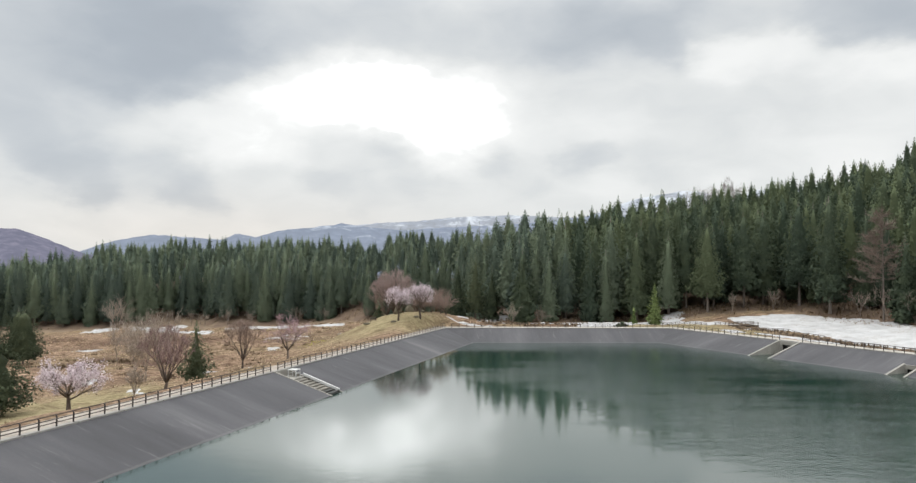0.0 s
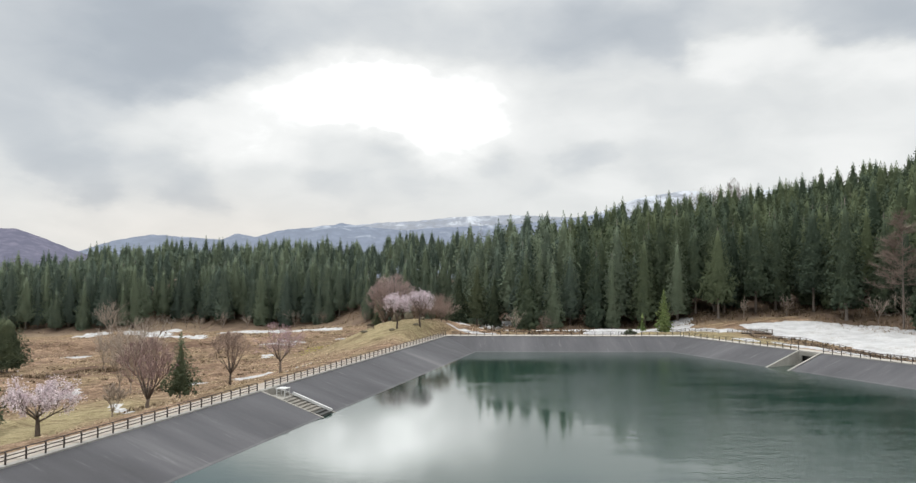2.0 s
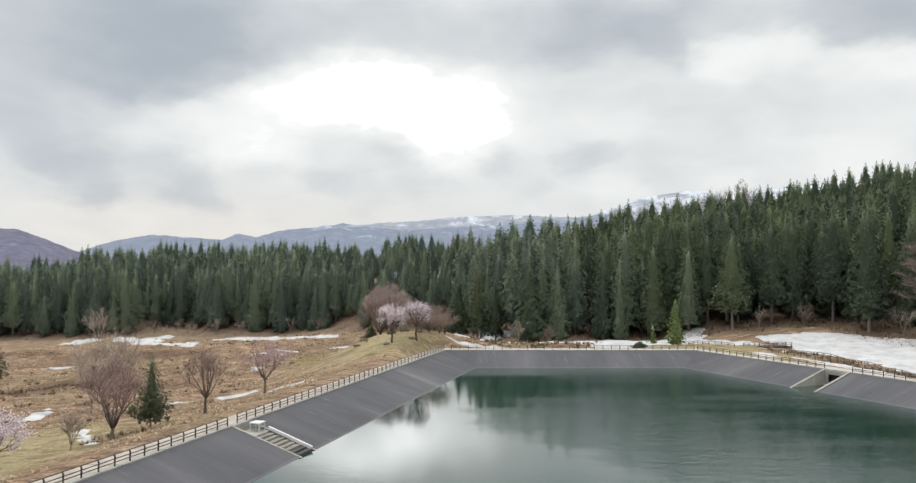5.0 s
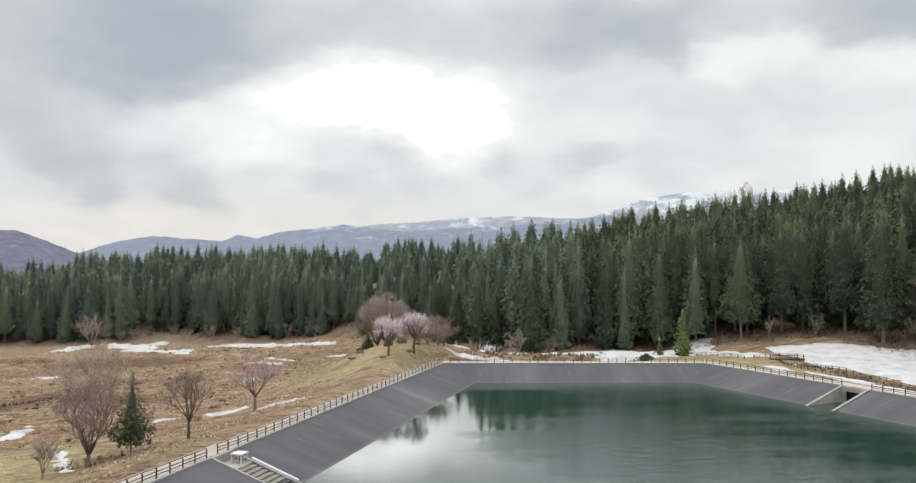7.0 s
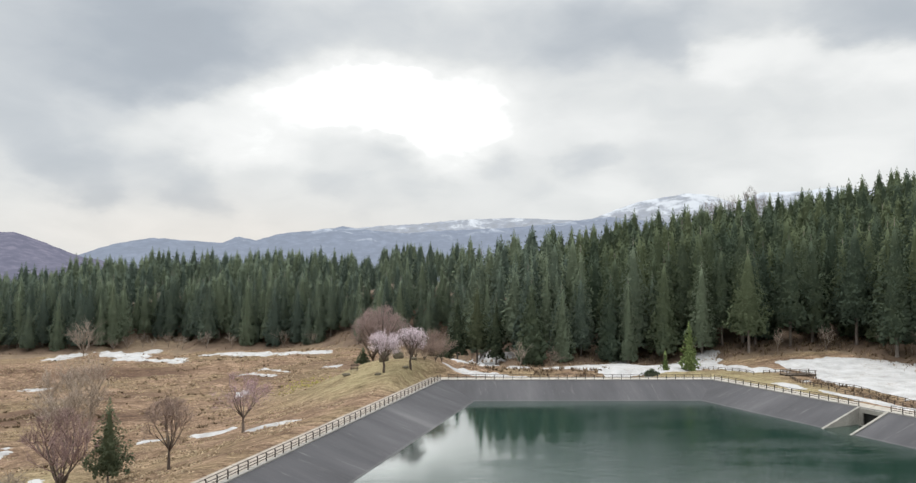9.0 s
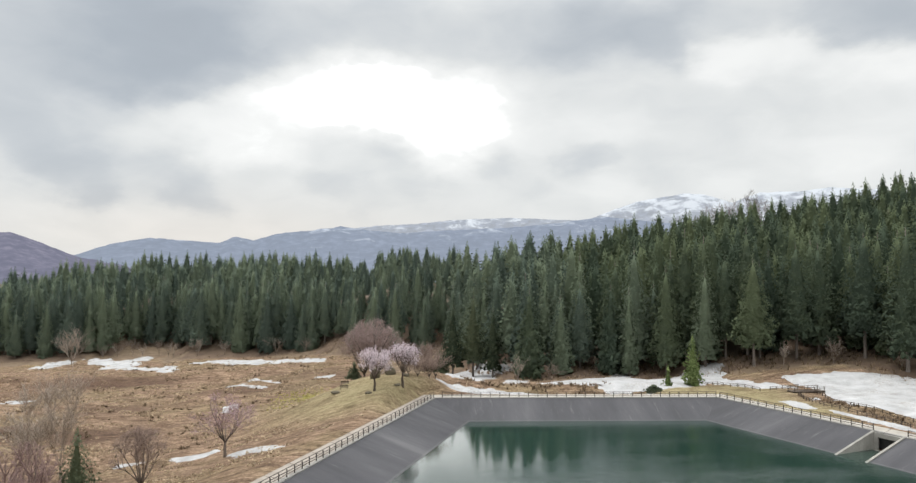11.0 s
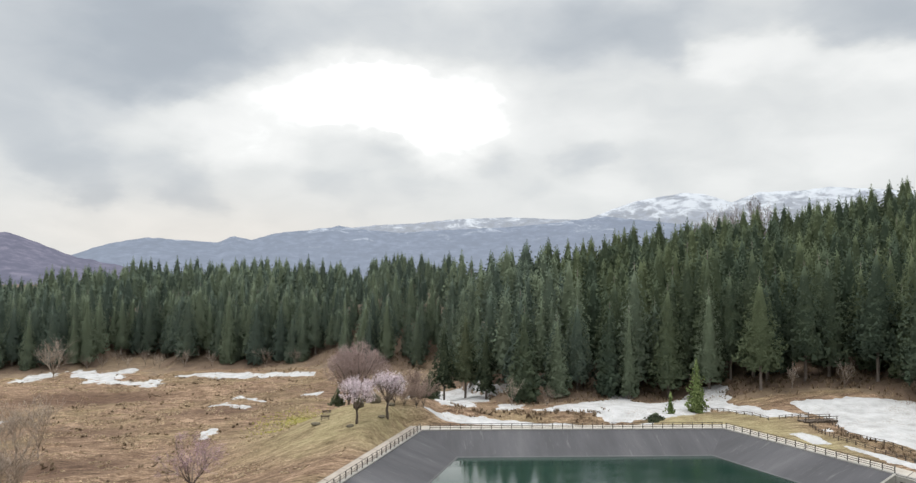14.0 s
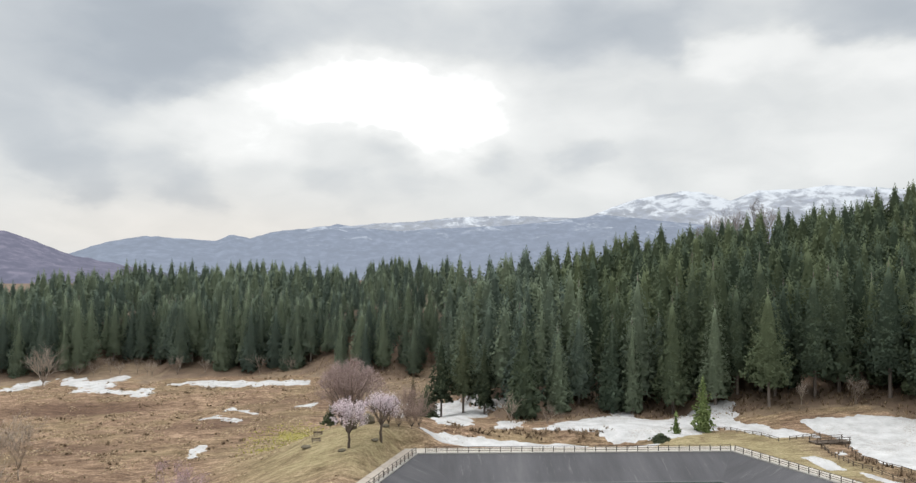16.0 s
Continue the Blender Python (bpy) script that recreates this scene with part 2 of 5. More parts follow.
def lining_material():
    """Grey asphalt facing: streaks run down the slope, with a pale scale line at the water's edge."""
    m = bpy.data.materials.new("asphalt_facing")
    m.use_nodes = True
    t = m.node_tree
    N, K = nodes_of(t)
    uv = N.new("ShaderNodeTexCoord").outputs["UV"]
    streak = noise_tex(t, stretch(t, uv, (0.45, 0.06, 1), (0, 0, 0.0)), 1.0, 7, 0.66)
    broad = noise_tex(t, stretch(t, uv, (0.09, 0.03, 1)), 1.0, 3, 0.5)
    grain = noise_tex(t, uv, 9.0, 4, 0.7)
    f = calc(t, "ADD", calc(t, "ADD", calc(t, "MULTIPLY", streak, 0.26), calc(t, "MULTIPLY", broad, 0.54)), calc(t, "MULTIPLY", grain, 0.2))
    sep = N.new("ShaderNodeSeparateXYZ")
    K.new(uv, sep.inputs[0])
    edge = calc(t, "ADD", sep.outputs[1], calc(t, "MULTIPLY", noise_tex(t, stretch(t, uv, (0.5, 0.0, 1)), 1.0, 3), 0.5))
    scale_line = calc(t, "COMPARE", edge, 9.42, 0.14)
    base = ramp(t, f, [(0.37, (0.042, 0.041, 0.046)), (0.47, (0.062, 0.061, 0.068)), (0.56, (0.084, 0.082, 0.090)), (0.68, (0.140, 0.137, 0.142))])
    # sparse pale scrapes and lime runs down the slope
    scrape = ramp(t, noise_tex(t, stretch(t, uv, (1.1, 0.12, 1), (0, 0, 0.10)), 1.0, 5, 0.75), [(0.58, (0, 0, 0)), (0.74, (0.28, 0.28, 0.28))])
    worn = N.new("ShaderNodeMix")
    worn.data_type = "RGBA"
    K.new(scrape, worn.inputs["Factor"])
    K.new(base, worn.inputs["A"])
    worn.inputs["B"].default_value = (0.34, 0.335, 0.33, 1)
    base = worn.outputs["Result"]
    mix = N.new("ShaderNodeMix")
    mix.data_type = "RGBA"
    K.new(calc(t, "MULTIPLY", scale_line, 0.12), mix.inputs["Factor"])
    K.new(base, mix.inputs["A"])
    mix.inputs["B"].default_value = (0.30, 0.30, 0.28, 1)
    b = N.new("ShaderNodeBsdfPrincipled")
    K.new(mix.outputs["Result"], b.inputs["Base Color"])
    b.inputs["Roughness"].default_value, b.inputs["Specular IOR Level"].default_value = 0.72, 0.35
    n = N.new("ShaderNodeBump")
    n.inputs["Strength"].default_value, n.inputs["Distance"].default_value = 0.35, 0.04
    K.new(grain, n.inputs["Height"])
    K.new(n.outputs[0], b.inputs["Normal"])
    K.new(b.outputs[0], N.new("ShaderNodeOutputMaterial").inputs[0])
    return m


def meadow_material():
    """Last year's straw with olive flecks, brown dead scrub and, where the attribute "growth" says so, mown or fresh grass."""
    m = bpy.data.materials.new("dry_meadow")
    m.use_nodes = True
    t = m.node_tree
    N, K = nodes_of(t)
    at = N.new("ShaderNodeTexCoord").outputs["Object"]
    big = noise_tex(t, at, 0.035, 6, 0.62)
    clods = noise_tex(t, stretch(t, at, (1, 1.5, 1), (0, 0, 0.25)), 0.11, 9, 0.72, 0.8)
    lay = noise_tex(t, stretch(t, at, (0.5, 1.9, 1), (0, 0, 0.35)), 0.5, 6, 0.7, 0.5)
    fine = noise_tex(t, stretch(t, at, (1, 1.6, 1)), 2.0, 5, 0.75)
    f = calc(t, "ADD", calc(t, "ADD", calc(t, "MULTIPLY", clods, 0.20), calc(t, "MULTIPLY", lay, 0.40)), calc(t, "MULTIPLY", fine, 0.40))
    straw = ramp(t, f, [(0.41, (0.085, 0.060, 0.042)), (0.465, (0.195, 0.143, 0.097)), (0.52, (0.335, 0.260, 0.180)), (0.585, (0.56, 0.455, 0.33))])
    olive = ramp(t, f, [(0.40, (0.100, 0.084, 0.047)), (0.50, (0.255, 0.220, 0.130)), (0.60, (0.46, 0.40, 0.25))])
    scrub = ramp(t, f, [(0.38, (0.055, 0.040, 0.031)), (0.50, (0.14, 0.100, 0.073)), (0.63, (0.29, 0.215, 0.155))])
    lawn = ramp(t, f, [(0.40, (0.19, 0.170, 0.092)), (0.50, (0.345, 0.325, 0.190)), (0.60, (0.50, 0.475, 0.295))])
    fresh = ramp(t, f, [(0.36, (0.21, 0.21, 0.06)), (0.50, (0.34, 0.345, 0.10)), (0.66, (0.45, 0.44, 0.17))])
    grows = N.new("ShaderNodeAttribute")
    grows.attribute_name = "growth"
    sep = N.new("ShaderNodeSeparateXYZ")
    K.new(grows.outputs["Vector"], sep.inputs[0])
    wild = calc(t, "MULTIPLY", calc(t, "SUBTRACT", clods, 0.5), 1.6)

    def over(under, top, fac):
        mix = N.new("ShaderNodeMix")
        mix.data_type = "RGBA"
        K.new(fac, mix.inputs["Factor"])
        K.new(under, mix.inputs["A"])
        K.new(top, mix.inputs["B"])
        return mix.outputs["Result"]

    def edge(channel, gain=1.0):
        n = N.new("ShaderNodeClamp")
        K.new(calc(t, "MULTIPLY", calc(t, "ADD", sep.outputs[channel], calc(t, "MULTIPLY", wild, calc(t, "MULTIPLY", sep.outputs[channel], 2.0))), gain), n.inputs[0])
        return n.outputs[0]

    colour = over(straw, olive, ramp(t, big, [(0.48, (0, 0, 0)), (0.62, (0.75, 0.75, 0.75))]))
    colour = over(colour, scrub, ramp(t, noise_tex(t, stretch(t, at, (1, 1.8, 1), (0, 0, 0.2)), 0.075, 7, 0.68, 0.9), [(0.54, (0, 0, 0)), (0.68, (0.5, 0.5, 0.5))]))
    furrow = noise_tex(t, stretch(t, at, (0.35, 1.6, 1), (0, 0, 0.12)), 0.14, 8, 0.66, 1.2)
    colour = over(colour, scrub, ramp(t, furrow, [(0.53, (0, 0, 0)), (0.62, (0.62, 0.62, 0.62))]))
    colour = over(colour, lawn, edge(0))
    colour = over(colour, scrub, edge(1))
    colour = over(colour, fresh, edge(2))
    damp = N.new("ShaderNodeMix")
    damp.data_type = "RGBA"
    damp.blend_type = "MULTIPLY"
    damp.inputs["Factor"].default_value = 1.0
    K.new(colour, damp.inputs["A"])
    damp.inputs["B"].default_value = (0.81, 0.718, 0.70, 1)
    colour = damp.outputs["Result"]
    b = N.new("ShaderNodeBsdfPrincipled")
    K.new(colour, b.inputs["Base Color"])
    b.inputs["Roughness"].default_value, b.inputs["Specular IOR Level"].default_value = 0.95, 0.1
    n = N.new("ShaderNodeBump")
    n.inputs["Strength"].default_value, n.inputs["Distance"].default_value = 1.0, 0.6
    K.new(f, n.inputs["Height"])
    K.new(n.outputs[0], b.inputs["Normal"])
    K.new(b.outputs[0], N.new("ShaderNodeOutputMaterial").inputs[0])
    return m


def snow_material():
    """Old spring snow: dimpled, greyed in places, with scattered bark and needle litter."""
    m = bpy.data.materials.new("old_snow")
    m.use_nodes = True
    t = m.node_tree
    N, K = nodes_of(t)
    at = N.new("ShaderNodeTexCoord").outputs["Object"]
    grey = noise_tex(t, at, 0.30, 6, 0.65)
    base = ramp(t, grey, [(0.32, (0.34, 0.338, 0.34)), (0.50, (0.455, 0.455, 0.46)), (0.70, (0.56, 0.56, 0.565))])
    specks = calc(t, "MULTIPLY", noise_tex(t, at, 2.3, 4, 0.75), calc(t, "MULTIPLY_ADD", noise_tex(t, at, 0.11, 3), 0.7, 0.65))
    litter = ramp(t, specks, [(0.56, (0, 0, 0)), (0.68, (0.75, 0.75, 0.75))])
    mix = N.new("ShaderNodeMix")
    mix.data_type = "RGBA"
    K.new(litter, mix.inputs["Factor"])
    K.new(base, mix.inputs["A"])
    mix.inputs["B"].default_value = (0.25, 0.20, 0.15, 1)
    b = N.new("ShaderNodeBsdfPrincipled")
    K.new(mix.outputs["Result"], b.inputs["Base Color"])
    b.inputs["Roughness"].default_value, b.inputs["Specular IOR Level"].default_value = 0.75, 0.25
    n = N.new("ShaderNodeBump")
    n.inputs["Strength"].default_value, n.inputs["Distance"].default_value = 0.7, 0.10
    K.new(noise_tex(t, at, 1.6, 5, 0.6), n.inputs["Height"])
    K.new(n.outputs[0], b.inputs["Normal"])
    K.new(b.outputs[0], N.new("ShaderNodeOutputMaterial").inputs[0])
    return m


def mountain_material(name, wood, snow_amount, haze, haze_colour):
    """Far wooded slopes with snow in the clearings; the distance haze is a mixed-in glow."""
    m = bpy.data.materials.new(name)
    m.use_nodes = True
    t = m.node_tree
    N, K = nodes_of(t)
    at = N.new("ShaderNodeTexCoord").outputs["Object"]
    sep = N.new("ShaderNodeSeparateXYZ")
    K.new(at, sep.inputs[0])
    patches = noise_tex(t, stretch(t, at, (1, 0.8, 2.2)), 0.008, 8, 0.72, 0.5)
    f = calc(t, "MULTIPLY_ADD", calc(t, "SUBTRACT", sep.outputs[2], 200.0), 0.0007, calc(t, "ADD", patches, snow_amount))
    stands = noise_tex(t, stretch(t, at, (1, 1, 1.8)), 0.02, 6, 0.7, 0.4)
    trees = ramp(t, stands, [(0.40, tuple(c * 0.35 for c in wood)), (0.52, wood), (0.64, tuple(c * 2.1 + d for c, d in zip(wood, (0.03, 0.02, 0.01))))])
    base = ramp(t, f, [(0.53, wood), (0.66, (0.62, 0.66, 0.71)), (1.0, (0.76, 0.79, 0.83))])
    cover = N.new("ShaderNodeMix")
    cover.data_type = "RGBA"
    K.new(ramp(t, f, [(0.53, (0, 0, 0)), (0.62, (1, 1, 1))]), cover.inputs["Factor"])
    K.new(trees, cover.inputs["A"])
    K.new(base, cover.inputs["B"])
    b = N.new("ShaderNodeBsdfDiffuse")
    K.new(cover.outputs["Result"], b.inputs[0])
    haze_glow = N.new("ShaderNodeEmission")
    haze_glow.inputs[0].default_value = (*haze_colour, 1)
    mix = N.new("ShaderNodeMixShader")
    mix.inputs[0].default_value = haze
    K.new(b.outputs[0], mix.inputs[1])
    K.new(haze_glow.outputs[0], mix.inputs[2])
    K.new(mix.outputs[0], N.new("ShaderNodeOutputMaterial").inputs[0])
    return m


M_MEADOW = meadow_material()
M_LINING = lining_material()
M_WATER = water_material()
M_PATH = material("worn_concrete_path", (0.30, 0.275, 0.24), (0.52, 0.485, 0.435), 0.35, 9, 0.9, 0.3)
M_TRACK = material("trodden_earth_path", (0.25, 0.215, 0.185), (0.44, 0.395, 0.345), 0.5, 9, 0.95, 0.4)
M_KERB = material("pale_concrete", (0.22, 0.21, 0.195), (0.38, 0.37, 0.345), 0.5, 9, 0.88, 0.25)
M_CONCRETE = material("weathered_concrete", (0.20, 0.19, 0.17), (0.40, 0.385, 0.35), 0.4, 9, 0.9, 0.35)
M_STEP = material("worn_brown_concrete", (0.13, 0.12, 0.105), (0.27, 0.25, 0.22), 0.6, 9, 0.9, 0.3)
# wet lower stair treads, and the painted shade inside the culvert mouths
M_DARK = material("wet_and_shade_dark_concrete", (0.03, 0.03, 0.03), (0.08, 0.08, 0.075), 0.5, 8, 0.7, 0.2)
M_WHITE = material("white_painted_steel", (0.48, 0.48, 0.47), (0.70, 0.70, 0.69), 1.0, 8, 0.5, 0.08)
M_FENCE = material("brown_painted_fence", (0.030, 0.024, 0.022), (0.070, 0.056, 0.050), 2.0, 8, 0.65, 0.15, random_tint=0.2)
M_TIMBER = material("weathered_timber", (0.060, 0.045, 0.035), (0.15, 0.12, 0.095), 2.0, 8, 0.9, 0.3, random_tint=0.3)
M_SNOW = snow_material()
M_CEDAR = material("cedar_foliage", (0.080, 0.108, 0.078), (0.148, 0.180, 0.104), 0.30, 9, 0.9, 0.6, 3.5, island=0.08, random_tint=0.75, spec=0.06, thin=0.32)
# same cedar with the haze of distance put into a paler, bluer colour
M_CEDAR_HAZED = material("hazed_cedar_foliage", (0.114, 0.150, 0.120), (0.192, 0.235, 0.158), 0.30, 9, 0.9, 0.6, 3.5, island=0.08, random_tint=0.75, spec=0.06, thin=0.32)
M_CEDAR_FAR = material("cedar_foliage_massed", (0.080, 0.108, 0.074), (0.150, 0.182, 0.102), 0.09, 20, 0.9, 0.6, 2.5, island=0.06, spec=0.06, tone=0.75, thin=0.32)
# massed cedar, distance haze again put into the foliage colour
M_CEDAR_FAR_HAZED = material("hazed_cedar_massed", (0.114, 0.150, 0.120), (0.190, 0.232, 0.156), 0.09, 20, 0.9, 0.6, 2.5, island=0.06, spec=0.06, tone=0.75, thin=0.32)
M_FIR = material("young_conifer_foliage", (0.11, 0.155, 0.055), (0.30, 0.365, 0.15), 0.6, 6, 0.9, 0.0, island=0.5, spec=0.12, thin=0.35)
M_BROWNED = material("browned_conifer_foliage", (0.070, 0.058, 0.036), (0.17, 0.135, 0.085), 0.4, 6, 0.9, 0.0, island=0.4, spec=0.1, thin=0.3)
M_PINE = material("dark_evergreen_foliage", (0.046, 0.064, 0.042), (0.135, 0.155, 0.090), 0.4, 6, 0.9, 0.4, 4.0, island=0.3, random_tint=0.3, spec=0.12, thin=0.35)
M_BARK = material("grey_brown_bark", (0.075, 0.058, 0.047), (0.20, 0.16, 0.132), 1.2, 8, 0.95, 0.5, random_tint=0.35, squash=(1, 1, 0.25))
M_CEDAR_BARK = material("cedar_bark", (0.10, 0.080, 0.068), (0.26, 0.225, 0.20), 1.0, 8, 0.95, 0.5, random_tint=0.35, squash=(1, 1, 0.2))
M_PALE_TWIG = material("pale_bare_twigs", (0.22, 0.175, 0.14), (0.44, 0.37, 0.31), 1.0, 6, 0.95, 0.0, random_tint=0.3)
M_PURPLE_TWIG = material("reddish_budding_twigs", (0.27, 0.195, 0.185), (0.50, 0.395, 0.37), 0.8, 6, 0.95, 0.0)
M_RIDGE_TWIG = material("grey_bare_twigs", (0.18, 0.155, 0.145), (0.35, 0.31, 0.29), 1.0, 6, 0.95, 0.0, random_tint=0.3)
M_LARCH_TWIG = material("grey_brown_larch_twigs", (0.125, 0.096, 0.080), (0.27, 0.215, 0.18), 0.9, 6, 0.95, 0.0)
M_PLUM_TWIG = material("dark_red_brown_twigs", (0.19, 0.122, 0.115), (0.37, 0.262, 0.245), 0.8, 6, 0.95, 0.0)
M_RUSSET_TWIG = material("russet_bare_twigs", (0.20, 0.145, 0.12), (0.40, 0.30, 0.255), 0.9, 6, 0.95, 0.0)
M_BLOSSOM = material("pale_pink_blossom", (0.62, 0.52, 0.565), (0.90, 0.84, 0.865), 0.9, 6, 0.8, 0.0, island=0.5, spec=0.15, thin=0.4)
M_BUDS = material("mauve_pink_buds", (0.38, 0.235, 0.30), (0.66, 0.47, 0.53), 0.9, 6, 0.8, 0.0, island=0.5, spec=0.15, thin=0.4)
M_STRAW = material("dry_straw_tufts", (0.27, 0.20, 0.13), (0.60, 0.48, 0.34), 0.12, 8, 0.95, 0.0, island=0.6, spec=0.1, thin=0.5)
M_BRUSH = material("dead_brown_undergrowth", (0.17, 0.12, 0.078), (0.38, 0.285, 0.19), 0.15, 8, 0.95, 0.0, island=0.5, spec=0.1, thin=0.35)
M_DEAD_BRUSH = material("dark_dead_brush", (0.125, 0.090, 0.060), (0.32, 0.24, 0.165), 0.15, 8, 0.95, 0.0, island=0.5, spec=0.1, thin=0.25)
M_BRACKEN = material("dead_bracken", (0.085, 0.058, 0.040), (0.28, 0.205, 0.135), 0.25, 9, 0.95, 0.5)
M_SPRING = material("yellow_green_growth", (0.27, 0.26, 0.05), (0.52, 0.50, 0.12), 0.3, 6, 0.9, 0.0, island=0.5, spec=0.1, thin=0.3)
M_LITTER = material("forest_floor_litter", (0.085, 0.058, 0.042), (0.22, 0.155, 0.108), 0.2, 9, 0.95, 0.4)
M_STONE = material("mossy_stone", (0.075, 0.065, 0.045), (0.19, 0.165, 0.12), 1.2, 7, 0.9, 0.5)


# ---- mesh helpers ------------------------------------------------------------
class Shape:
    """Collects vertices and faces for one mesh."""

    def __init__(self):
        self.v, self.f, self.uv = [], [], None

    def box(self, size, at=(0, 0, 0), turn=None, chamfer=0.0):
        """A box centred on at, its upper edges drawn in by chamfer."""
        sx, sy, sz = (s / 2 for s in size)
        c = chamfer
        pts = [(-sx, -sy, -sz), (sx, -sy, -sz), (sx, sy, -sz), (-sx, sy, -sz)]
        if c:
            pts += [(-sx, -sy, sz - c), (sx, -sy, sz - c), (sx, sy, sz - c), (-sx, sy, sz - c)]
        pts += [(-sx + c, -sy + c, sz), (sx - c, -sy + c, sz), (sx - c, sy - c, sz), (-sx + c, sy - c, sz)]
        self.loft_points(pts, 4, at, turn)
        return self

    def loft_points(self, pts, n, at=(0, 0, 0), turn=None):
        k = len(self.v)
        m = turn or Matrix.Identity(3)
        self.v += [tuple(m @ Vector(p) + Vector(at)) for p in pts]
        rows = len(pts) // n
        self.f.append(tuple(k + i for i in reversed(range(n))))
        for r in range(rows - 1):
            for i in range(n):
                j = (i + 1) % n
                self.f.append((k + r * n + i, k + r * n + j, k + (r + 1) * n + j, k + (r + 1) * n + i))
        self.f.append(tuple(k + (rows - 1) * n + i for i in range(n)))

    def tube(self, path, radii, sides=5):
        """A tapered tube along a path of points."""
        k, n = len(self.v), len(path)
        for i in range(n):
            a, b = path[max(i - 1, 0)], path[min(i + 1, n - 1)]
            d = (Vector(b) - Vector(a)).normalized()
            s = d.orthogonal().normalized()
            c = d.cross(s)
            for j in range(sides):
                w = 2 * math.pi * j / sides
                self.v.append(tuple(Vector(path[i]) + float(radii[i]) * (math.cos(w) * s + math.sin(w) * c)))
        for i in range(n - 1):
            for j in range(sides):
                q = (j + 1) % sides
                self.f.append((k + i * sides + j, k + i * sides + q, k + (i + 1) * sides + q, k + (i + 1) * sides + j))
        self.f.append(tuple(k + j for j in reversed(range(sides))))
        self.f.append(tuple(k + (n - 1) * sides + j for j in range(sides)))
        return self

    def mesh(self, name, mat, smooth=False):
        me = bpy.data.meshes.new(name)
        me.from_pydata(self.v, [], self.f)
        me.materials.append(mat)
        if smooth:
            me.polygons.foreach_set("use_smooth", [True] * len(me.polygons))
        me.update()
        return me


def array_mesh(name, verts, faces, mat, smooth=False, normals=None):
    """A mesh from numpy arrays of vertices and equal-sided faces; normals: the soft outward direction at each vertex."""
    if normals is not None:
        verts, faces, normals, smooth = np.asarray(verts), np.asarray(faces), np.asarray(normals), True
        a, b, c = (verts[faces[:, k]] for k in range(3))
        inward = (np.cross(b - a, c - a) * normals[faces].sum(1)).sum(1) < 0
        faces = np.where(inward[:, None], faces[:, ::-1], faces)
    me = bpy.data.meshes.new(name)
    me.from_pydata(np.asarray(verts).tolist(), [], np.asarray(faces).tolist())
    me.materials.append(mat)
    if smooth:
        me.polygons.foreach_set("use_smooth", np.ones(len(me.polygons), bool))
    me.update()
    if normals is not None:
        me.normals_split_custom_set_from_vertices(normals.tolist())
    return me


def part(name, shape, mat, parent, label="", smooth=False):
    me = shape.mesh(name, mat, smooth) if isinstance(shape, Shape) else shape
    ob = new(name, me)
    ob.parent = parent
    if label:
        ob["label"] = label
    return ob


def thing(name, m, label, category, group="", kind=""):
    ob = new(name)
    ob.empty_display_size = 0.2
    ob.matrix_world = m
    return tagged(ob, label, category, group, kind)


# ---- lie of the land ---------------------------------------------------------
RIM = [Vector((-4.0, 150.0)), Vector((56.0, 150.0)), Vector((148.3, -75.0)), Vector((-81.5, -75.0))]
SIDES = []          # origin, direction and outward normal of each side of the reservoir
for i in range(4):
    a, b = RIM[i], RIM[(i + 1) % 4]
    d = (b - a).normalized()
    SIDES.append((a, d, Vector((-d.y, d.x)), (b - a).length))
SLOPE, WATER_Z = 0.314, -2.95


def rim_at(offset):
    """The four corners of the reservoir's outline moved outward by offset."""
    out = []
    for i in range(4):
        a0, d0, n0, _ = SIDES[i - 1]
        a1, d1, n1, _ = SIDES[i]
        p, q = a0 + n0 * offset, a1 + n1 * offset
        den = d0.x * d1.y - d0.y * d1.x
        s = ((q.x - p.x) * d1.y - (q.y - p.y) * d1.x) / den
        out.append(p + d0 * s)
    return out


def step(a, b, x):
    u = np.clip((x - a) / (b - a), 0, 1)
    return u * u * (3 - 2 * u)


def outside(x, y):
    """Signed distance outside the reservoir's rim."""
    return np.max([(x - a.x) * n.x + (y - a.y) * n.y for a, d, n, _ in SIDES], axis=0)


EDGE_X = [-420, -190, -166, -156, -130, -119, -83, -55, -40, -30, -22, -14, -8, -2, 1, 3, 4, 9, 13, 16, 18, 30, 46, 62, 75, 105, 420]
EDGE_Y = [335, 346, 347, 372, 374, 349, 346, 334, 318, 302, 292, 290, 295, 308, 318, 322, 296, 246, 216, 192, 188, 191, 194, 188, 181, 180, 178]


def wood_depth(x, y):
    """Metres behind the edge of the woods; negative in the open."""
    return np.maximum(y - np.interp(x, EDGE_X, EDGE_Y), (x - 114) * 0.96 + (y - 130) * 0.22)


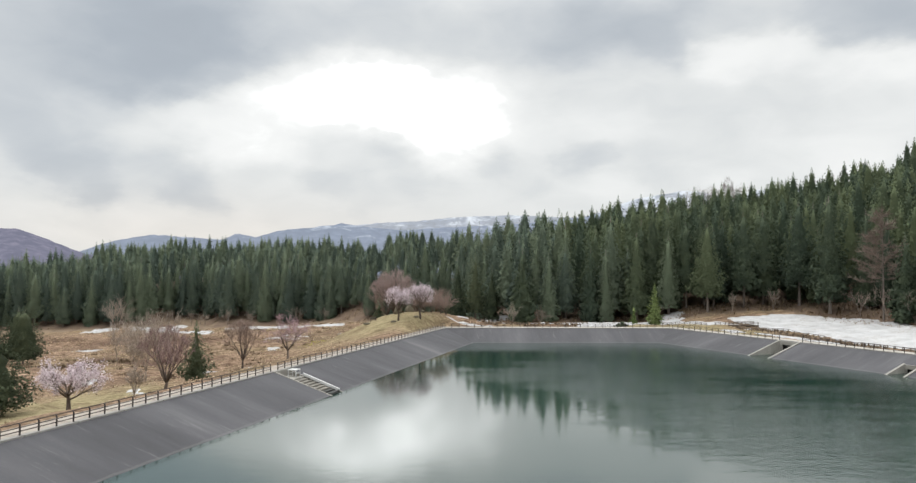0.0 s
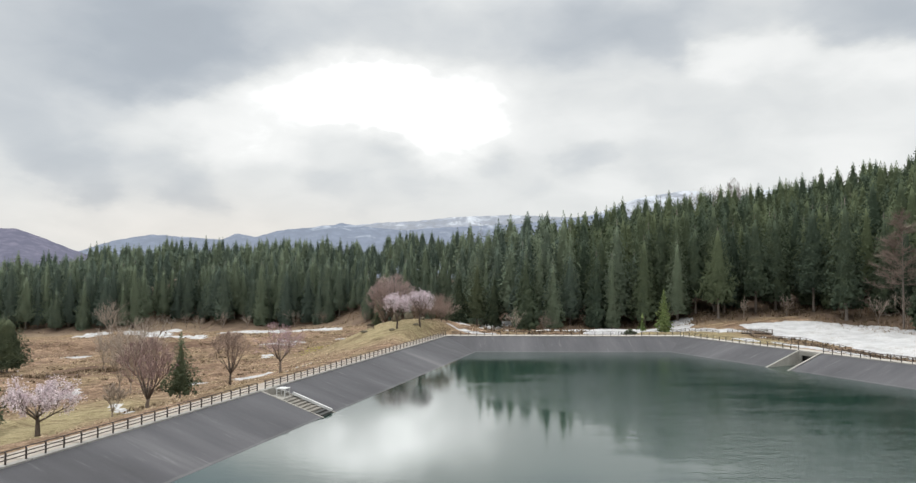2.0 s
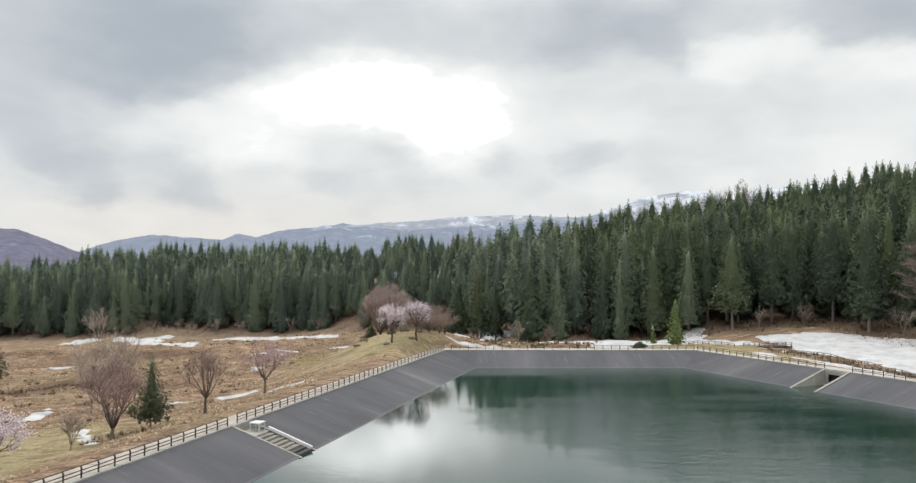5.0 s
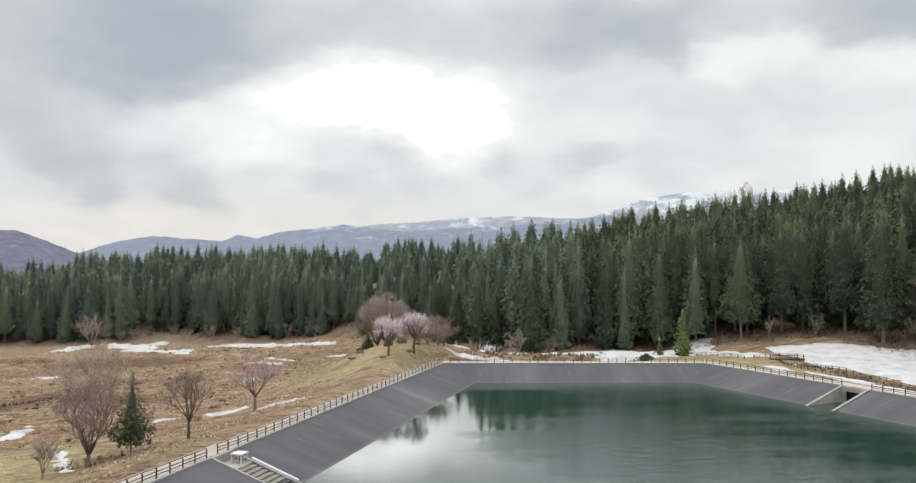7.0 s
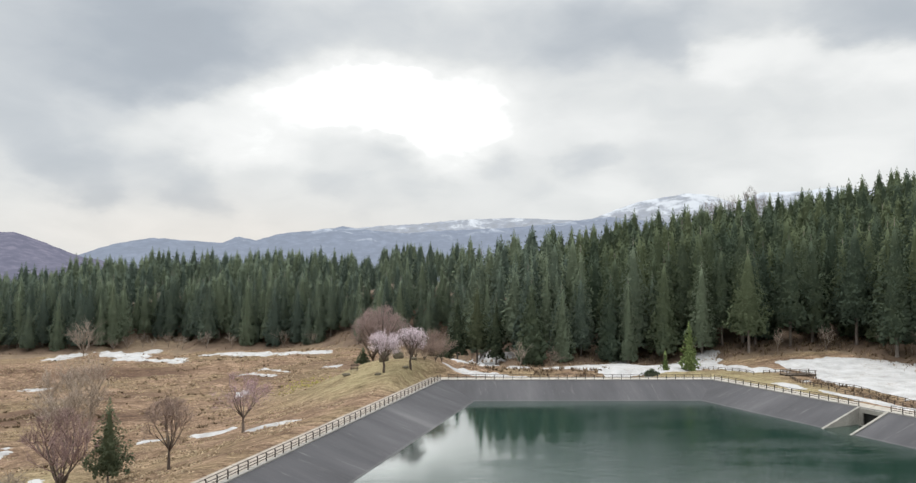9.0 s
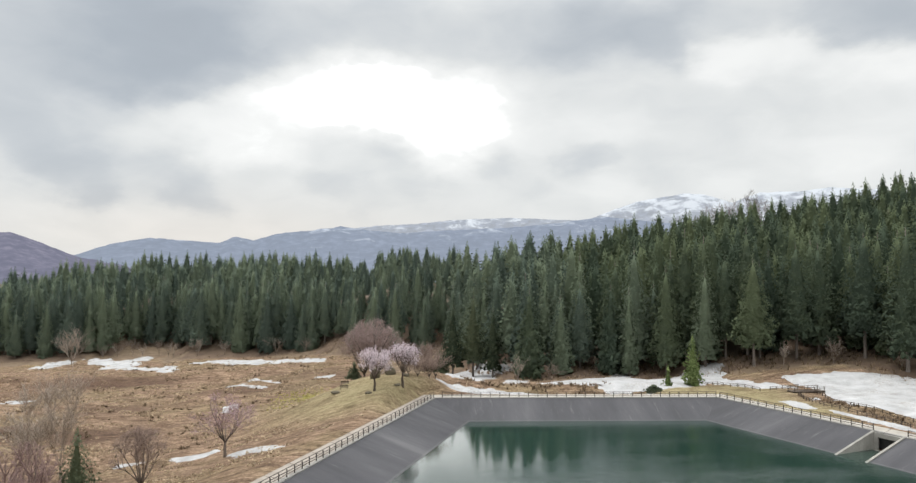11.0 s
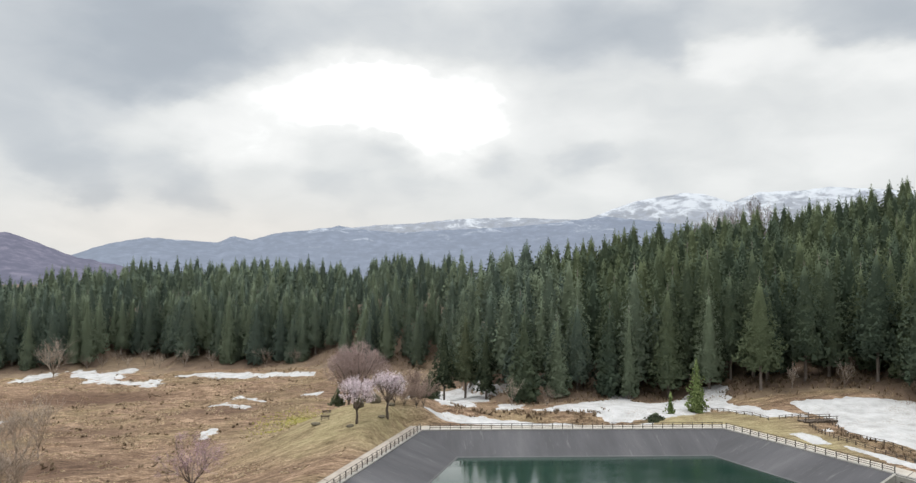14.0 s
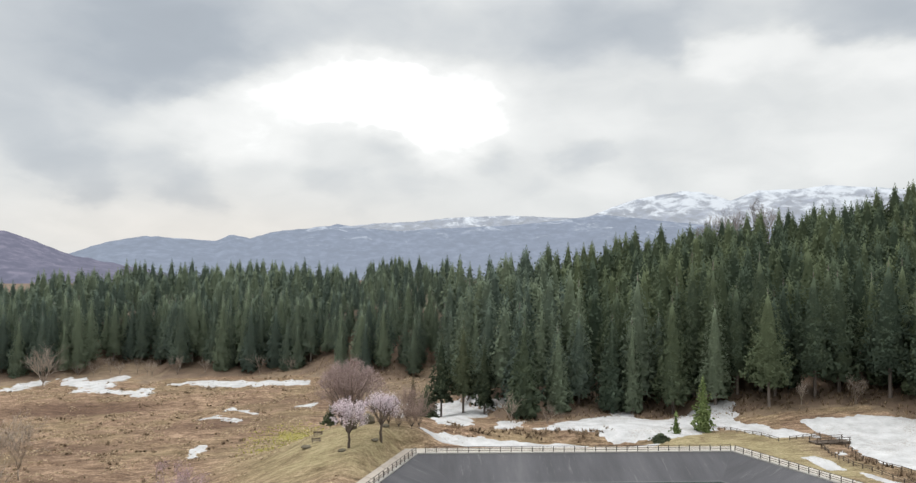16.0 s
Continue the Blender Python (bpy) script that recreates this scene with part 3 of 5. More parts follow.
def land(x, y):
    """Height of the natural ground."""
    x, y = np.asarray(x, float), np.asarray(y, float)
    sl = -(x + 4) * 0.9455 + (y - 150) * 0.3256
    z = np.interp(sl, [5, 8, 18, 26, 36, 46, 65, 100, 150, 260], [0, -0.7, -3.6, -6.0, -8.0, -9.4, -10.4, -11.8, -14.6, -17])
    z = z + 6.2 * np.exp(-(((x + 20) / 14) ** 2 + ((y - 163) / 16) ** 2) / 2)
    z = z - 2.2 * step(157, 200, y) * step(-12, 15, x) * (1 - step(56, 80, x))
    z = z - 3.0 * np.exp(-(((x - 5) / 16) ** 2 + ((y - 224) / 22) ** 2) / 2)
    z = z + 3.0 * step(150, 183, y) * step(60, 86, x) + 1.2 * step(80, 112, x)
    z = z + 9.0 * step(250, 385, y) * np.exp(-((x + 6) / 36) ** 2)
    z = z - 2.8 * step(222, 246, y) * (1 - step(274, 284, y)) * step(-62, -84, x) - 0.9 * step(196, 205, y - 0.15 * x) * (1 - step(222, 232, y)) * step(-70, -85, x)
    z = z - 0.8 * np.exp(-((y - 265 - 0.8 * (x + 64)) / 3.5) ** 2) * step(-95, -80, x) * step(-36, -46, x)
    z = z - 1.9 * np.exp(-((y - 160.5) / 5.5) ** 4) * step(-6, 2, x) * (1 - step(38, 50, x))
    d = np.maximum(wood_depth(x, y), 0)
    crest_right = np.interp(x, [20, 80, 150, 200, 250, 300, 400], [14.5, 14.5, 26, 39, 54, 66, 84])
    crest_left = 22 * step(-300, -180, x)
    side = step(-10, 20, x)
    z = z + crest_right * side * (1 - np.exp(-d / 90)) + crest_left * (1 - side) * (1 - np.exp(-d / 65))
    return z - 34 * step(165, 320, d)


def hummocks(x, y):
    """Small unevenness of the meadow."""
    out = np.zeros_like(x)
    for i in range(x.size):
        p = Vector((x.flat[i], y.flat[i], 0))
        out.flat[i] = noise.noise(p * 0.055) * 0.50 + noise.noise(p * 0.16) * 0.34 + noise.noise(p * 0.33) * 0.26
        rough = min(max((-38.0 - p.x) / 25.0, 0.0), 1.0)
        if rough:
            ledge = noise.noise(Vector((p.x * 0.03 + 7, p.y * 0.055, 1.5))) * 4.0
            out.flat[i] += rough * (0.55 * (ledge - math.floor(ledge)) ** 3 - 0.5 * abs(noise.noise(p * 0.09 + Vector((3, 9, 0)))))
    return out


def ground_z(x, y):
    """Ground height with the bank levelled round the reservoir and dug out beneath its lining."""
    s = outside(x, y)
    z = land(x, y)
    level = step(3.5, 7.0, s)
    z = z * level - 0.12 * (1 - level)
    return np.where(s < 1.6, -0.3 - 3.0 * np.clip(1.6 - s, 0, 5), z)


def spread(near0, near1, fine, far0, far1):
    """Grid lines: even where the camera passes, ever wider towards the horizon."""
    mid = list(np.arange(near0, near1 + fine / 2, fine))
    w, lo = fine, [near0]
    while lo[-1] > far0:
        w *= 1.22
        lo.append(max(lo[-1] - w, far0))
    w, hi = fine, [near1]
    while hi[-1] < far1:
        w *= 1.22
        hi.append(min(hi[-1] + w, far1))
    return np.array(lo[:0:-1] + mid + hi[1:])


def build_ground():
    gx, gy = spread(-170, 130, 1.6, -4800, 4800), spread(30, 270, 1.6, -4800, 4800)
    X, Y = np.meshgrid(gx, gy)
    x, y = X.ravel(), Y.ravel()
    z = ground_z(x, y)
    near = (np.abs(x) < 330) & (y > 0) & (y < 420)
    s = outside(x, y)
    bumps = np.zeros_like(z)
    bumps[near] = hummocks(x[near], y[near])
    z = z + bumps * step(4.0, 10.0, s)
    far = step(700, 2200, np.hypot(x, y))
    z = z * (1 - far) - 20 * far
    n = len(gx)
    i, j = np.meshgrid(np.arange(n - 1), np.arange(len(gy) - 1))
    q = (j * n + i).ravel()
    faces = np.stack([q, q + 1, q + n + 1, q + n], 1)
    me = array_mesh("ground", np.stack([x, y, z], 1), faces, M_MEADOW, True)
    # where the grass is mown, dead or fresh
    oval = lambda cx, cy, rx, ry: np.exp(-(((x - cx) / rx) ** 2 + ((y - cy) / ry) ** 2) ** 2)
    mown = np.clip(oval(-70, 92, 15, 24) + 0.8 * oval(-62, 66, 14, 22) + oval(58, 157, 16, 11) + oval(66, 138, 8, 14) + 0.85 * oval(-18, 150, 15, 16) + 0.7 * oval(-30, 185, 17, 30), 0, 1)
    dead = np.clip(oval(-126, 277, 30, 8) + oval(-103, 168, 9, 16) + 0.9 * oval(-78, 165, 14, 10) + 0.7 * oval(-64, 226, 22, 8) + 0.6 * oval(-95, 205, 16, 9) + 0.7 * oval(-52, 92, 7, 9) + 0.5 * oval(-40, 260, 26, 14) + 0.5 * oval(-160, 250, 26, 20), 0, 1)
    young = np.clip(0.6 * oval(-36, 206, 4.5, 10) + 0.5 * oval(-170, 330, 9, 9), 0, 1)
    growth = me.attributes.new("growth", "FLOAT_VECTOR", "POINT")
    growth.data.foreach_set("vector", np.stack([mown, dead, young], 1).astype(np.float32).ravel())
    me.materials.append(M_LITTER)
    me.materials.append(M_BRACKEN)
    c = (x[faces].mean(1), y[faces].mean(1))
    wd = wood_depth(*c)
    track = (c[1] > 205) & (c[0] > -24) & (c[0] < 8)
    me.polygons.foreach_set("material_index", np.where(wd > -1.0, 1, np.where((wd > np.where(c[0] < -115, -25, np.where(c[0] < -30, -10, -5))) | track, 2, 0)).astype(int))
    return tagged(new("ground", me), "straw-coloured spring meadow running up to a dark wood", "ground", kind="structure")


ground = build_ground()


def floor_z(x, y):
    """Height of the ground surface at one place."""
    z = float(ground_z(np.array([x]), np.array([y]))[0])
    s = float(outside(np.array([x]), np.array([y]))[0])
    return z + float(hummocks(np.array([x]), np.array([y]))[0]) * float(step(4.0, 10.0, np.array(s)))


# ---- reservoir ---------------------------------------------------------------
STAIR_U, INTAKE_U, CULVERT_U = (82.2, 85.7), (34.9, 40.1), (65.4, 68.6)


def side_point(i, u, d, z):
    """A point u along side i from its first corner and d inward from its rim."""
    a, way, n, _ = SIDES[i]
    p = a + way * u - n * d
    return (p.x, p.y, z)


def build_lining():
    """One sheet of facing for each side; openings are left for the stairs and the chutes."""
    depth = 16.0
    gaps = {3: [(SIDES[3][3] - STAIR_U[1], SIDES[3][3] - STAIR_U[0], 0.3, 10.2)], 1: [(*INTAKE_U, 0.4, 10.6), (*CULVERT_U, 4.6, 10.6)]}
    for i in range(4):
        a, way, n, length = SIDES[i]
        b0, b1 = rim_at(-depth)[i], rim_at(-depth)[(i + 1) % 4]
        lo = (b0 - a).dot(way) / depth
        hi = ((b1 - a).dot(way) - length) / depth
        verts, faces, uvs = [], [], []

        def patch(u0, u1, k0, k1, d0, d1, nu, nd):
            k = len(verts)
            for r in range(nd + 1):
                d = d0 + (d1 - d0) * r / nd
                for c in range(nu + 1):
                    p0, p1 = u0 + k0 * d, u1 + k1 * d
                    u = p0 + (p1 - p0) * c / nu
                    verts.append(side_point(i, u, d, -SLOPE * d))
                    uvs.append((u, d))
            for r in range(nd):
                for c in range(nu):
                    q = k + r * (nu + 1) + c
                    faces.append((q, q + 1, q + nu + 2, q + nu + 1))

        holes = gaps.get(i, [])
        cuts = [(0.0, lo)] + [(e, 0.0) for h in holes for e in h[:2]] + [(length, hi)]
        for s in range(0, len(cuts), 2):
            (u0, k0), (u1, k1) = cuts[s], cuts[s + 1]
            patch(u0, u1, k0, k1, 0.0, depth, max(4, int((u1 - u0) / 4)), 8)
        for u0, u1, d0, d1 in holes:
            patch(u0, u1, 0, 0, 0.0, d0, 2, 1)
            patch(u0, u1, 0, 0, d1, depth, 2, 2)
        me = bpy.data.meshes.new("reservoir_lining")
        me.from_pydata(verts, [], faces)
        layer = me.uv_layers.new(name="UVMap")
        for loop in me.loops:
            layer.data[loop.index].uv = uvs[loop.vertex_index]
        me.materials.append(M_LINING)
        tagged(new("reservoir_lining", me), "dark grey asphalt lining sloping into the water, streaked", "embankment", kind="structure")


build_lining()
w = rim_at(-1.3)
water = Shape()
water.v = [(p.x, p.y, WATER_Z) for p in w]
water.f = [(3, 2, 1, 0)]
water_ob = new("water", water.mesh("water", M_WATER))
tagged(water_ob, "dark green reservoir water, lightly rippled, mirroring sky", "water", kind="structure")


def band(name, o0, o1, top, mat, label, category, thick=0.25, sides=(0, 1, 3)):
    """A flat strip of slabs round the rim between two outward offsets."""
    p, q = rim_at(o0), rim_at(o1)
    for i in sides:
        s = Shape()
        j = (i + 1) % 4
        ends = [p[i], p[j], q[j], q[i]]
        a, way, n, length = SIDES[i]
        cells = max(2, int(length / 6))
        for c in range(cells):
            f0, f1 = c / cells + 0.0003, (c + 1) / cells - 0.0003
            low = [p[i].lerp(p[j], f0), p[i].lerp(p[j], f1), q[i].lerp(q[j], f1), q[i].lerp(q[j], f0)]
            pts = [(v.x, v.y, top - thick) for v in reversed(low)] + [(v.x, v.y, top) for v in reversed(low)]
            s.loft_points(pts, 4)
        tagged(new(name, s.mesh(name, mat)), label, category, kind="structure")


band("kerb", -0.30, 0.36, 0.06, M_KERB, "pale concrete kerb along the reservoir rim", "kerb")
band("pavement", 0.40, 3.60, 0.03, M_PATH, "worn pale concrete footpath round the reservoir", "footpath", sides=(0, 1))
band("pavement", 0.40, 3.20, 0.03, M_TRACK, "trodden straw-brown earth path beside the fence", "footpath", sides=(3,))


# ---- fences ------------------------------------------------------------------
def post_shape(height=1.1, w=0.11):
    """A square post whose head bends away from the water to carry the top rail (y is outward)."""
    s = Shape()
    h = w / 2
    rows = [(0, 0), (height - 0.20, 0), (height - 0.06, 0.07), (height, 0.13)]
    pts = []
    for z, y in rows:
        pts += [(-h, y - h, z), (h, y - h, z), (h, y + h, z), (-h, y + h, z)]
    s.loft_points(pts, 4)
    return s


POST = post_shape().mesh("post", M_FENCE)
RAILS = {}


def rail_mesh(length):
    key = round(length, 2)
    if key not in RAILS:
        RAILS[key] = Shape().box((length, 0.075, 0.075), (length / 2, 0, 0), None, 0.015).mesh("rail", M_FENCE)
    return RAILS[key]


def rim_fence(side, first, count, skip=(), reverse=False, spacing=2.0, offset=0.05):
    """A three-rail fence along one side of the rim; skip: bays left open."""
    a, way, n, length = SIDES[side]
    if reverse:
        a, way = a + way * length, -way
    flip = -1 if reverse else 1
    base = a + way * first + n * offset
    turn = math.degrees(math.atan2(way.y, way.x))
    fence = thing("fence", pose(base.x, base.y, 0.06, 0, 0, turn), "dark brown three-rail fence standing on the pale kerb", "fence", "fences round the reservoir")
    for k in range(count + 1):
        if k in skip and k - 1 in skip:
            continue
        p = part("post", POST, M_FENCE, fence)
        p.matrix_local = pose(k * spacing, 0, 0, 0, 0, 0) @ Matrix.Diagonal((1, flip, 1, 1))
        if k < count and k not in skip:
            for z, y in ((0.38, 0.0), (0.70, 0.0), (1.06, 0.14)):
                r = part("rail", rail_mesh(spacing), M_FENCE, fence)
                r.matrix_local = pose(k * spacing, y * flip, z)
    return fence


rim_fence(3, 0.22, 100, skip=(42,), reverse=True)
rim_fence(0, 1.66, 29)
rim_fence(1, 0.54, 17)
rim_fence(1, 40.4, 40)


def timber_fence(points, height=0.8, spacing=1.8, rails=(0.35, 0.72), label="low weathered brown timber rail fence beside the ditch"):
    """A low post-and-rail fence along a line on the ground."""
    a = points[0]
    f = thing("timber_fence", pose(a[0], a[1], floor_z(*a)), label, "fence", "timber fences by the ditch")
    origin = Vector((a[0], a[1], floor_z(*a)))
    line = []
    for p, q in zip(points, points[1:]):
        p, q = Vector(p), Vector(q)
        k = max(1, round((q - p).length / spacing))
        line += [p.lerp(q, i / k) for i in range(k)]
    line.append(Vector(points[-1]))
    line = [Vector((p.x, p.y, floor_z(p.x, p.y))) - origin for p in line]
    for i, p in enumerate(line):
        part("post", Shape().box((0.13, 0.13, height + 0.3), (p.x, p.y, p.z + height / 2 - 0.15), None, 0.02), M_TIMBER, f)
        if i + 1 < len(line):
            q = line[i + 1]
            for z in rails:
                part("rail", Shape().tube([p + Vector((0, 0, z)), q + Vector((0, 0, z))], [0.055, 0.055], 6), M_TIMBER, f)
    return f


# ---- stairs and chutes in the lining -----------------------------------------
def beam(i, u0, d0, z0, u1, d1, z1, w, h):
    """A straight member between two places on side i, w wide and h high."""
    a, b = Vector(side_point(i, u0, d0, z0)), Vector(side_point(i, u1, d1, z1))
    s = Shape()
    f = (b - a).normalized()
    r = f.cross(Vector((0, 0, 1))).normalized()
    u = r.cross(f)
    pts = []
    for c in (a, b):
        pts += [c - r * w / 2 - u * h / 2, c + r * w / 2 - u * h / 2, c + r * w / 2 + u * h / 2, c - r * w / 2 + u * h / 2]
    s.loft_points(pts, 4)
    return s


def wall_prism(i, u, d0, d1, top0, top1, bottom, w):
    """An upright side wall of a chute at u, its top following the slope from d0 to d1."""
    s = Shape()
    pts = [side_point(i, u - w / 2, d0, bottom), side_point(i, u + w / 2, d0, bottom), side_point(i, u + w / 2, d1, bottom), side_point(i, u - w / 2, d1, bottom),
           side_point(i, u - w / 2, d0, top0), side_point(i, u + w / 2, d0, top0), side_point(i, u + w / 2, d1, top1), side_point(i, u - w / 2, d1, top1)]
    s.loft_points(pts, 4)
    return s


def slab(i, u0, u1, d0, d1, bottom, top, top2=None):
    t2 = top if top2 is None else top2
    s = Shape()
    s.loft_points([side_point(i, u0, d0, bottom), side_point(i, u1, d0, bottom), side_point(i, u1, d1, bottom), side_point(i, u0, d1, bottom),
                   side_point(i, u0, d0, top), side_point(i, u1, d0, top), side_point(i, u1, d1, t2), side_point(i, u0, d1, t2)], 4)
    return s


def chute(u0, u1, d0, d1, floor, label):
    """An open concrete chute let into the lining; the shade in its head culvert is a dark-coloured back slab."""
    c = thing("concrete_chute", Matrix.Identity(4), label, "outlet chute", "chutes in the lining")
    for u in (u0, u1):
        wall = part("side_wall", wall_prism(1, u, d0, d1, 0.10 - SLOPE * d0, 0.02 - SLOPE * d1, -5.2, 0.34), M_CONCRETE, c)
        part("coping", beam(1, u, d0, 0.17 - SLOPE * d0, u, d1, 0.10 - SLOPE * d1, 0.42, 0.14), M_CONCRETE, wall)
    part("floor_slab", slab(1, u0, u1, d0, d1 + 0.2, floor - 0.4, floor, floor - 0.15), M_CONCRETE, c)
    m = (u0 + u1) / 2
    half = (u1 - u0) / 2
    top = 0.06 - SLOPE * d0
    part("head_wall", slab(1, u0, u1, d0 - 0.1, d0 + 0.25, top - 0.75, top), M_CONCRETE, c)
    part("cheek", slab(1, u0, u0 + half * 0.35, d0 - 0.1, d0 + 0.25, floor, top - 0.752), M_CONCRETE, c)
    part("cheek", slab(1, u1 - half * 0.10, u1, d0 - 0.1, d0 + 0.25, floor, top - 0.752), M_CONCRETE, c)
    # near-black slab closes the opening, its colour standing for the shade inside
    part("culvert_shade_panel", slab(1, u0, u1, d0 - 1.2, d0 - 1.0, floor, top - 0.3), M_DARK, c, "dark back of the culvert mouth, shade put into its colour")
    return c


chute(*INTAKE_U, 0.5, 10.4, -3.0, "open concrete inlet chute with wing walls, let into the lining")
chute(*CULVERT_U, 4.7, 10.4, -3.2, "small concrete outlet box let into the lining")


def water_stairs():
    """Concrete stairs down the lining to the water, with a landing, a white parapet and a white gauge frame."""
    L = SIDES[3][3]
    u0, u1 = L - STAIR_U[1], L - STAIR_U[0]
    c = thing("water_stairs", Matrix.Identity(4), "concrete stairs down to the water with white parapet", "stairs")
    part("side_wall", wall_prism(3, u0, 0.2, 10.2, 0.05, -SLOPE * 10.2 + 0.05, -4.4, 0.30), M_CONCRETE, c)
    part("side_wall", wall_prism(3, u1, 0.2, 10.2, 0.05, -SLOPE * 10.2 + 0.05, -4.4, 0.30), M_CONCRETE, c)
    part("head_wall", slab(3, u0, u1, 0.15, 0.5, -2.0, 0.05), M_CONCRETE, c)
    part("landing", slab(3, u0 + 0.15, u1 - 0.15, 0.5, 3.4, -2.2, -0.95), M_CONCRETE, c)
    for k in range(8):
        d, z = 3.4 + 0.72 * k, -0.95 - 0.215 * (k + 1)
        part("step", slab(3, u0 + 0.2, u1 - 0.55, d + 0.01, d + 0.74, z - 0.5, z), M_STEP if k < 6 else M_DARK, c)
    part("parapet", beam(3, u1 - 0.28, 3.2, -0.62, u1 - 0.28, 9.1, -2.62, 0.30, 0.34), M_WHITE, c, "white painted parapet")
    g = thing("gauge_frame", Matrix.Translation(side_point(3, u1 - 1.0, 2.1, -0.95)), "white steel frame with a flat top on the landing", "instrument stand")
    a = math.atan2(SIDES[3][1].y, SIDES[3][1].x)
    turn = Matrix.Rotation(a, 3, "Z")
    for x in (-0.65, 0.65):
        for y in (-0.6, 0.6):
            part("leg", Shape().box((0.10, 0.10, 1.0), turn @ Vector((x, y, 0.5)), turn, 0.01), M_WHITE, g)
    part("top_plate", Shape().box((1.5, 1.4, 0.10), turn @ Vector((0, 0, 1.05)), turn, 0.02), M_WHITE, g)
    for y in (-0.6, 0.6):
        part("crossbar", Shape().box((1.2, 0.06, 0.06), turn @ Vector((0, y, 0.55)), turn, 0.01), M_WHITE, g)
    part("crossbar", Shape().box((0.06, 1.1, 0.06), turn @ Vector((0.65, 0, 0.55)), turn, 0.01), M_WHITE, g)


water_stairs()


# ---- snow --------------------------------------------------------------------
def snow_patch(outline, thick=0.22, spill=0.0, cell=None, label="patch of old snow lying on the dry grass", seed=0):
    """A low drift with a ragged edge inside a rough outline, lying on the ground."""
    P = np.array(outline, float)
    lo, hi = P.min(0) - 1 - spill, P.max(0) + 1 + spill
    cell = cell or max(0.35, min((hi - lo).max() / 60, 1.2))
    gx, gy = np.arange(lo[0], hi[0], cell), np.arange(lo[1], hi[1], cell)
    X, Y = np.meshgrid(gx, gy)
    x, y = X.ravel(), Y.ravel()
    inside = np.zeros(x.size, bool)
    dist = np.full(x.size, 1e9)
    for (ax, ay), (bx, by) in zip(P, np.roll(P, -1, 0)):
        cross = ((ay > y) != (by > y)) & (x < (bx - ax) * (y - ay) / (by - ay + 1e-12) + ax)
        inside ^= cross
        t = np.clip(((x - ax) * (bx - ax) + (y - ay) * (by - ay)) / ((bx - ax) ** 2 + (by - ay) ** 2), 0, 1)
        dist = np.minimum(dist, np.hypot(x - ax - t * (bx - ax), y - ay - t * (by - ay)))
    d = np.where(inside, dist, -dist)
    size = min(hi - lo)
    rag = np.array([noise.noise(Vector((a * 0.22 + seed, b * 0.22, 0))) * 0.9 + noise.noise(Vector((a * 0.8, b * 0.8, seed))) * 0.45 for a, b in zip(x, y)])
    d = d + rag * min(1.6, size * 0.10) - 0.1 + spill
    z = ground_z(x, y) + hummocks(x, y) * step(4.0, 10.0, outside(x, y))
    top = z + thick * np.minimum(1, np.maximum(d, -0.6) / (0.9 + 2.0 * (thick > 0.28))) + 0.06 * rag
    top = np.where(d < -0.05, z - 0.15, top)
    n = len(gx)
    i, j = np.meshgrid(np.arange(n - 1), np.arange(len(gy) - 1))
    q = (j * n + i).ravel()
    faces = np.stack([q, q + 1, q + n + 1, q + n], 1)
    faces = faces[(d[faces] > -0.4).any(1)]
    used = np.unique(faces)
    remap = np.full(x.size, -1)
    remap[used] = np.arange(used.size)
    me = array_mesh("snow_patch", np.stack([x, y, top], 1)[used], remap[faces], M_SNOW, True)
    return tagged(new("snow_patch", me), label, "snow patch", "snow patches")


def lay_snow(outline, thick, spill=0.0):
    """A snow patch whose ragged edge follows from its place."""
    snow_patch(outline, thick, spill, seed=outline[0][0] * 1.7 + outline[0][1])


# on the meadow
lay_snow(((-139, 303), (-130, 304.4), (-121, 300.4), (-107.4, 290.4), (-106.8, 294.4), (-110.9, 310.4), (-115, 304), (-119, 303), (-130, 313), (-131, 329), (-136, 348), (-141, 339.4), (-145.4, 335), (-156, 348), (-160.6, 349), (-164, 345), (-152, 328), (-140, 318)), 0.3, 1.0)
lay_snow(((-171, 310), (-172.7, 330), (-168.7, 340), (-163, 337), (-160.4, 321), (-164.5, 315)), 0.2, 1.0)
lay_snow(((-106.5, 320.7), (-100, 326), (-81, 319.5), (-66, 315), (-50, 304), (-46, 295), (-77, 304)), 0.25, 1.0)
lay_snow(((-57.2, 185), (-59, 193), (-59.6, 201.5), (-56.4, 201.5), (-55.6, 194), (-55.4, 186)), 0.18)
lay_snow(((-69, 252), (-65, 253.0), (-60, 249.6), (-54.7, 243), (-50.3, 239.5), (-54, 239.8), (-59.7, 245.6)), 0.18)
lay_snow(((-44.2, 251), (-40, 256), (-37, 257), (-38, 249)), 0.2)
lay_snow(((-137, 229), (-140, 240), (-136, 244), (-126.6, 230), (-130.6, 227)), 0.2)
lay_snow(((-87.5, 125), (-87.5, 132.5), (-86.6, 138.5), (-84.2, 132), (-83.8, 128), (-86, 123)), 0.2)
lay_snow(((-69.6, 110), (-67, 110), (-60.5, 98), (-55.5, 87), (-56.5, 87), (-63.6, 100)), 0.18)
lay_snow(((-62, 132.3), (-61.8, 136.5), (-57.5, 138.6), (-57.8, 135), (-59.8, 133.0)), 0.18)
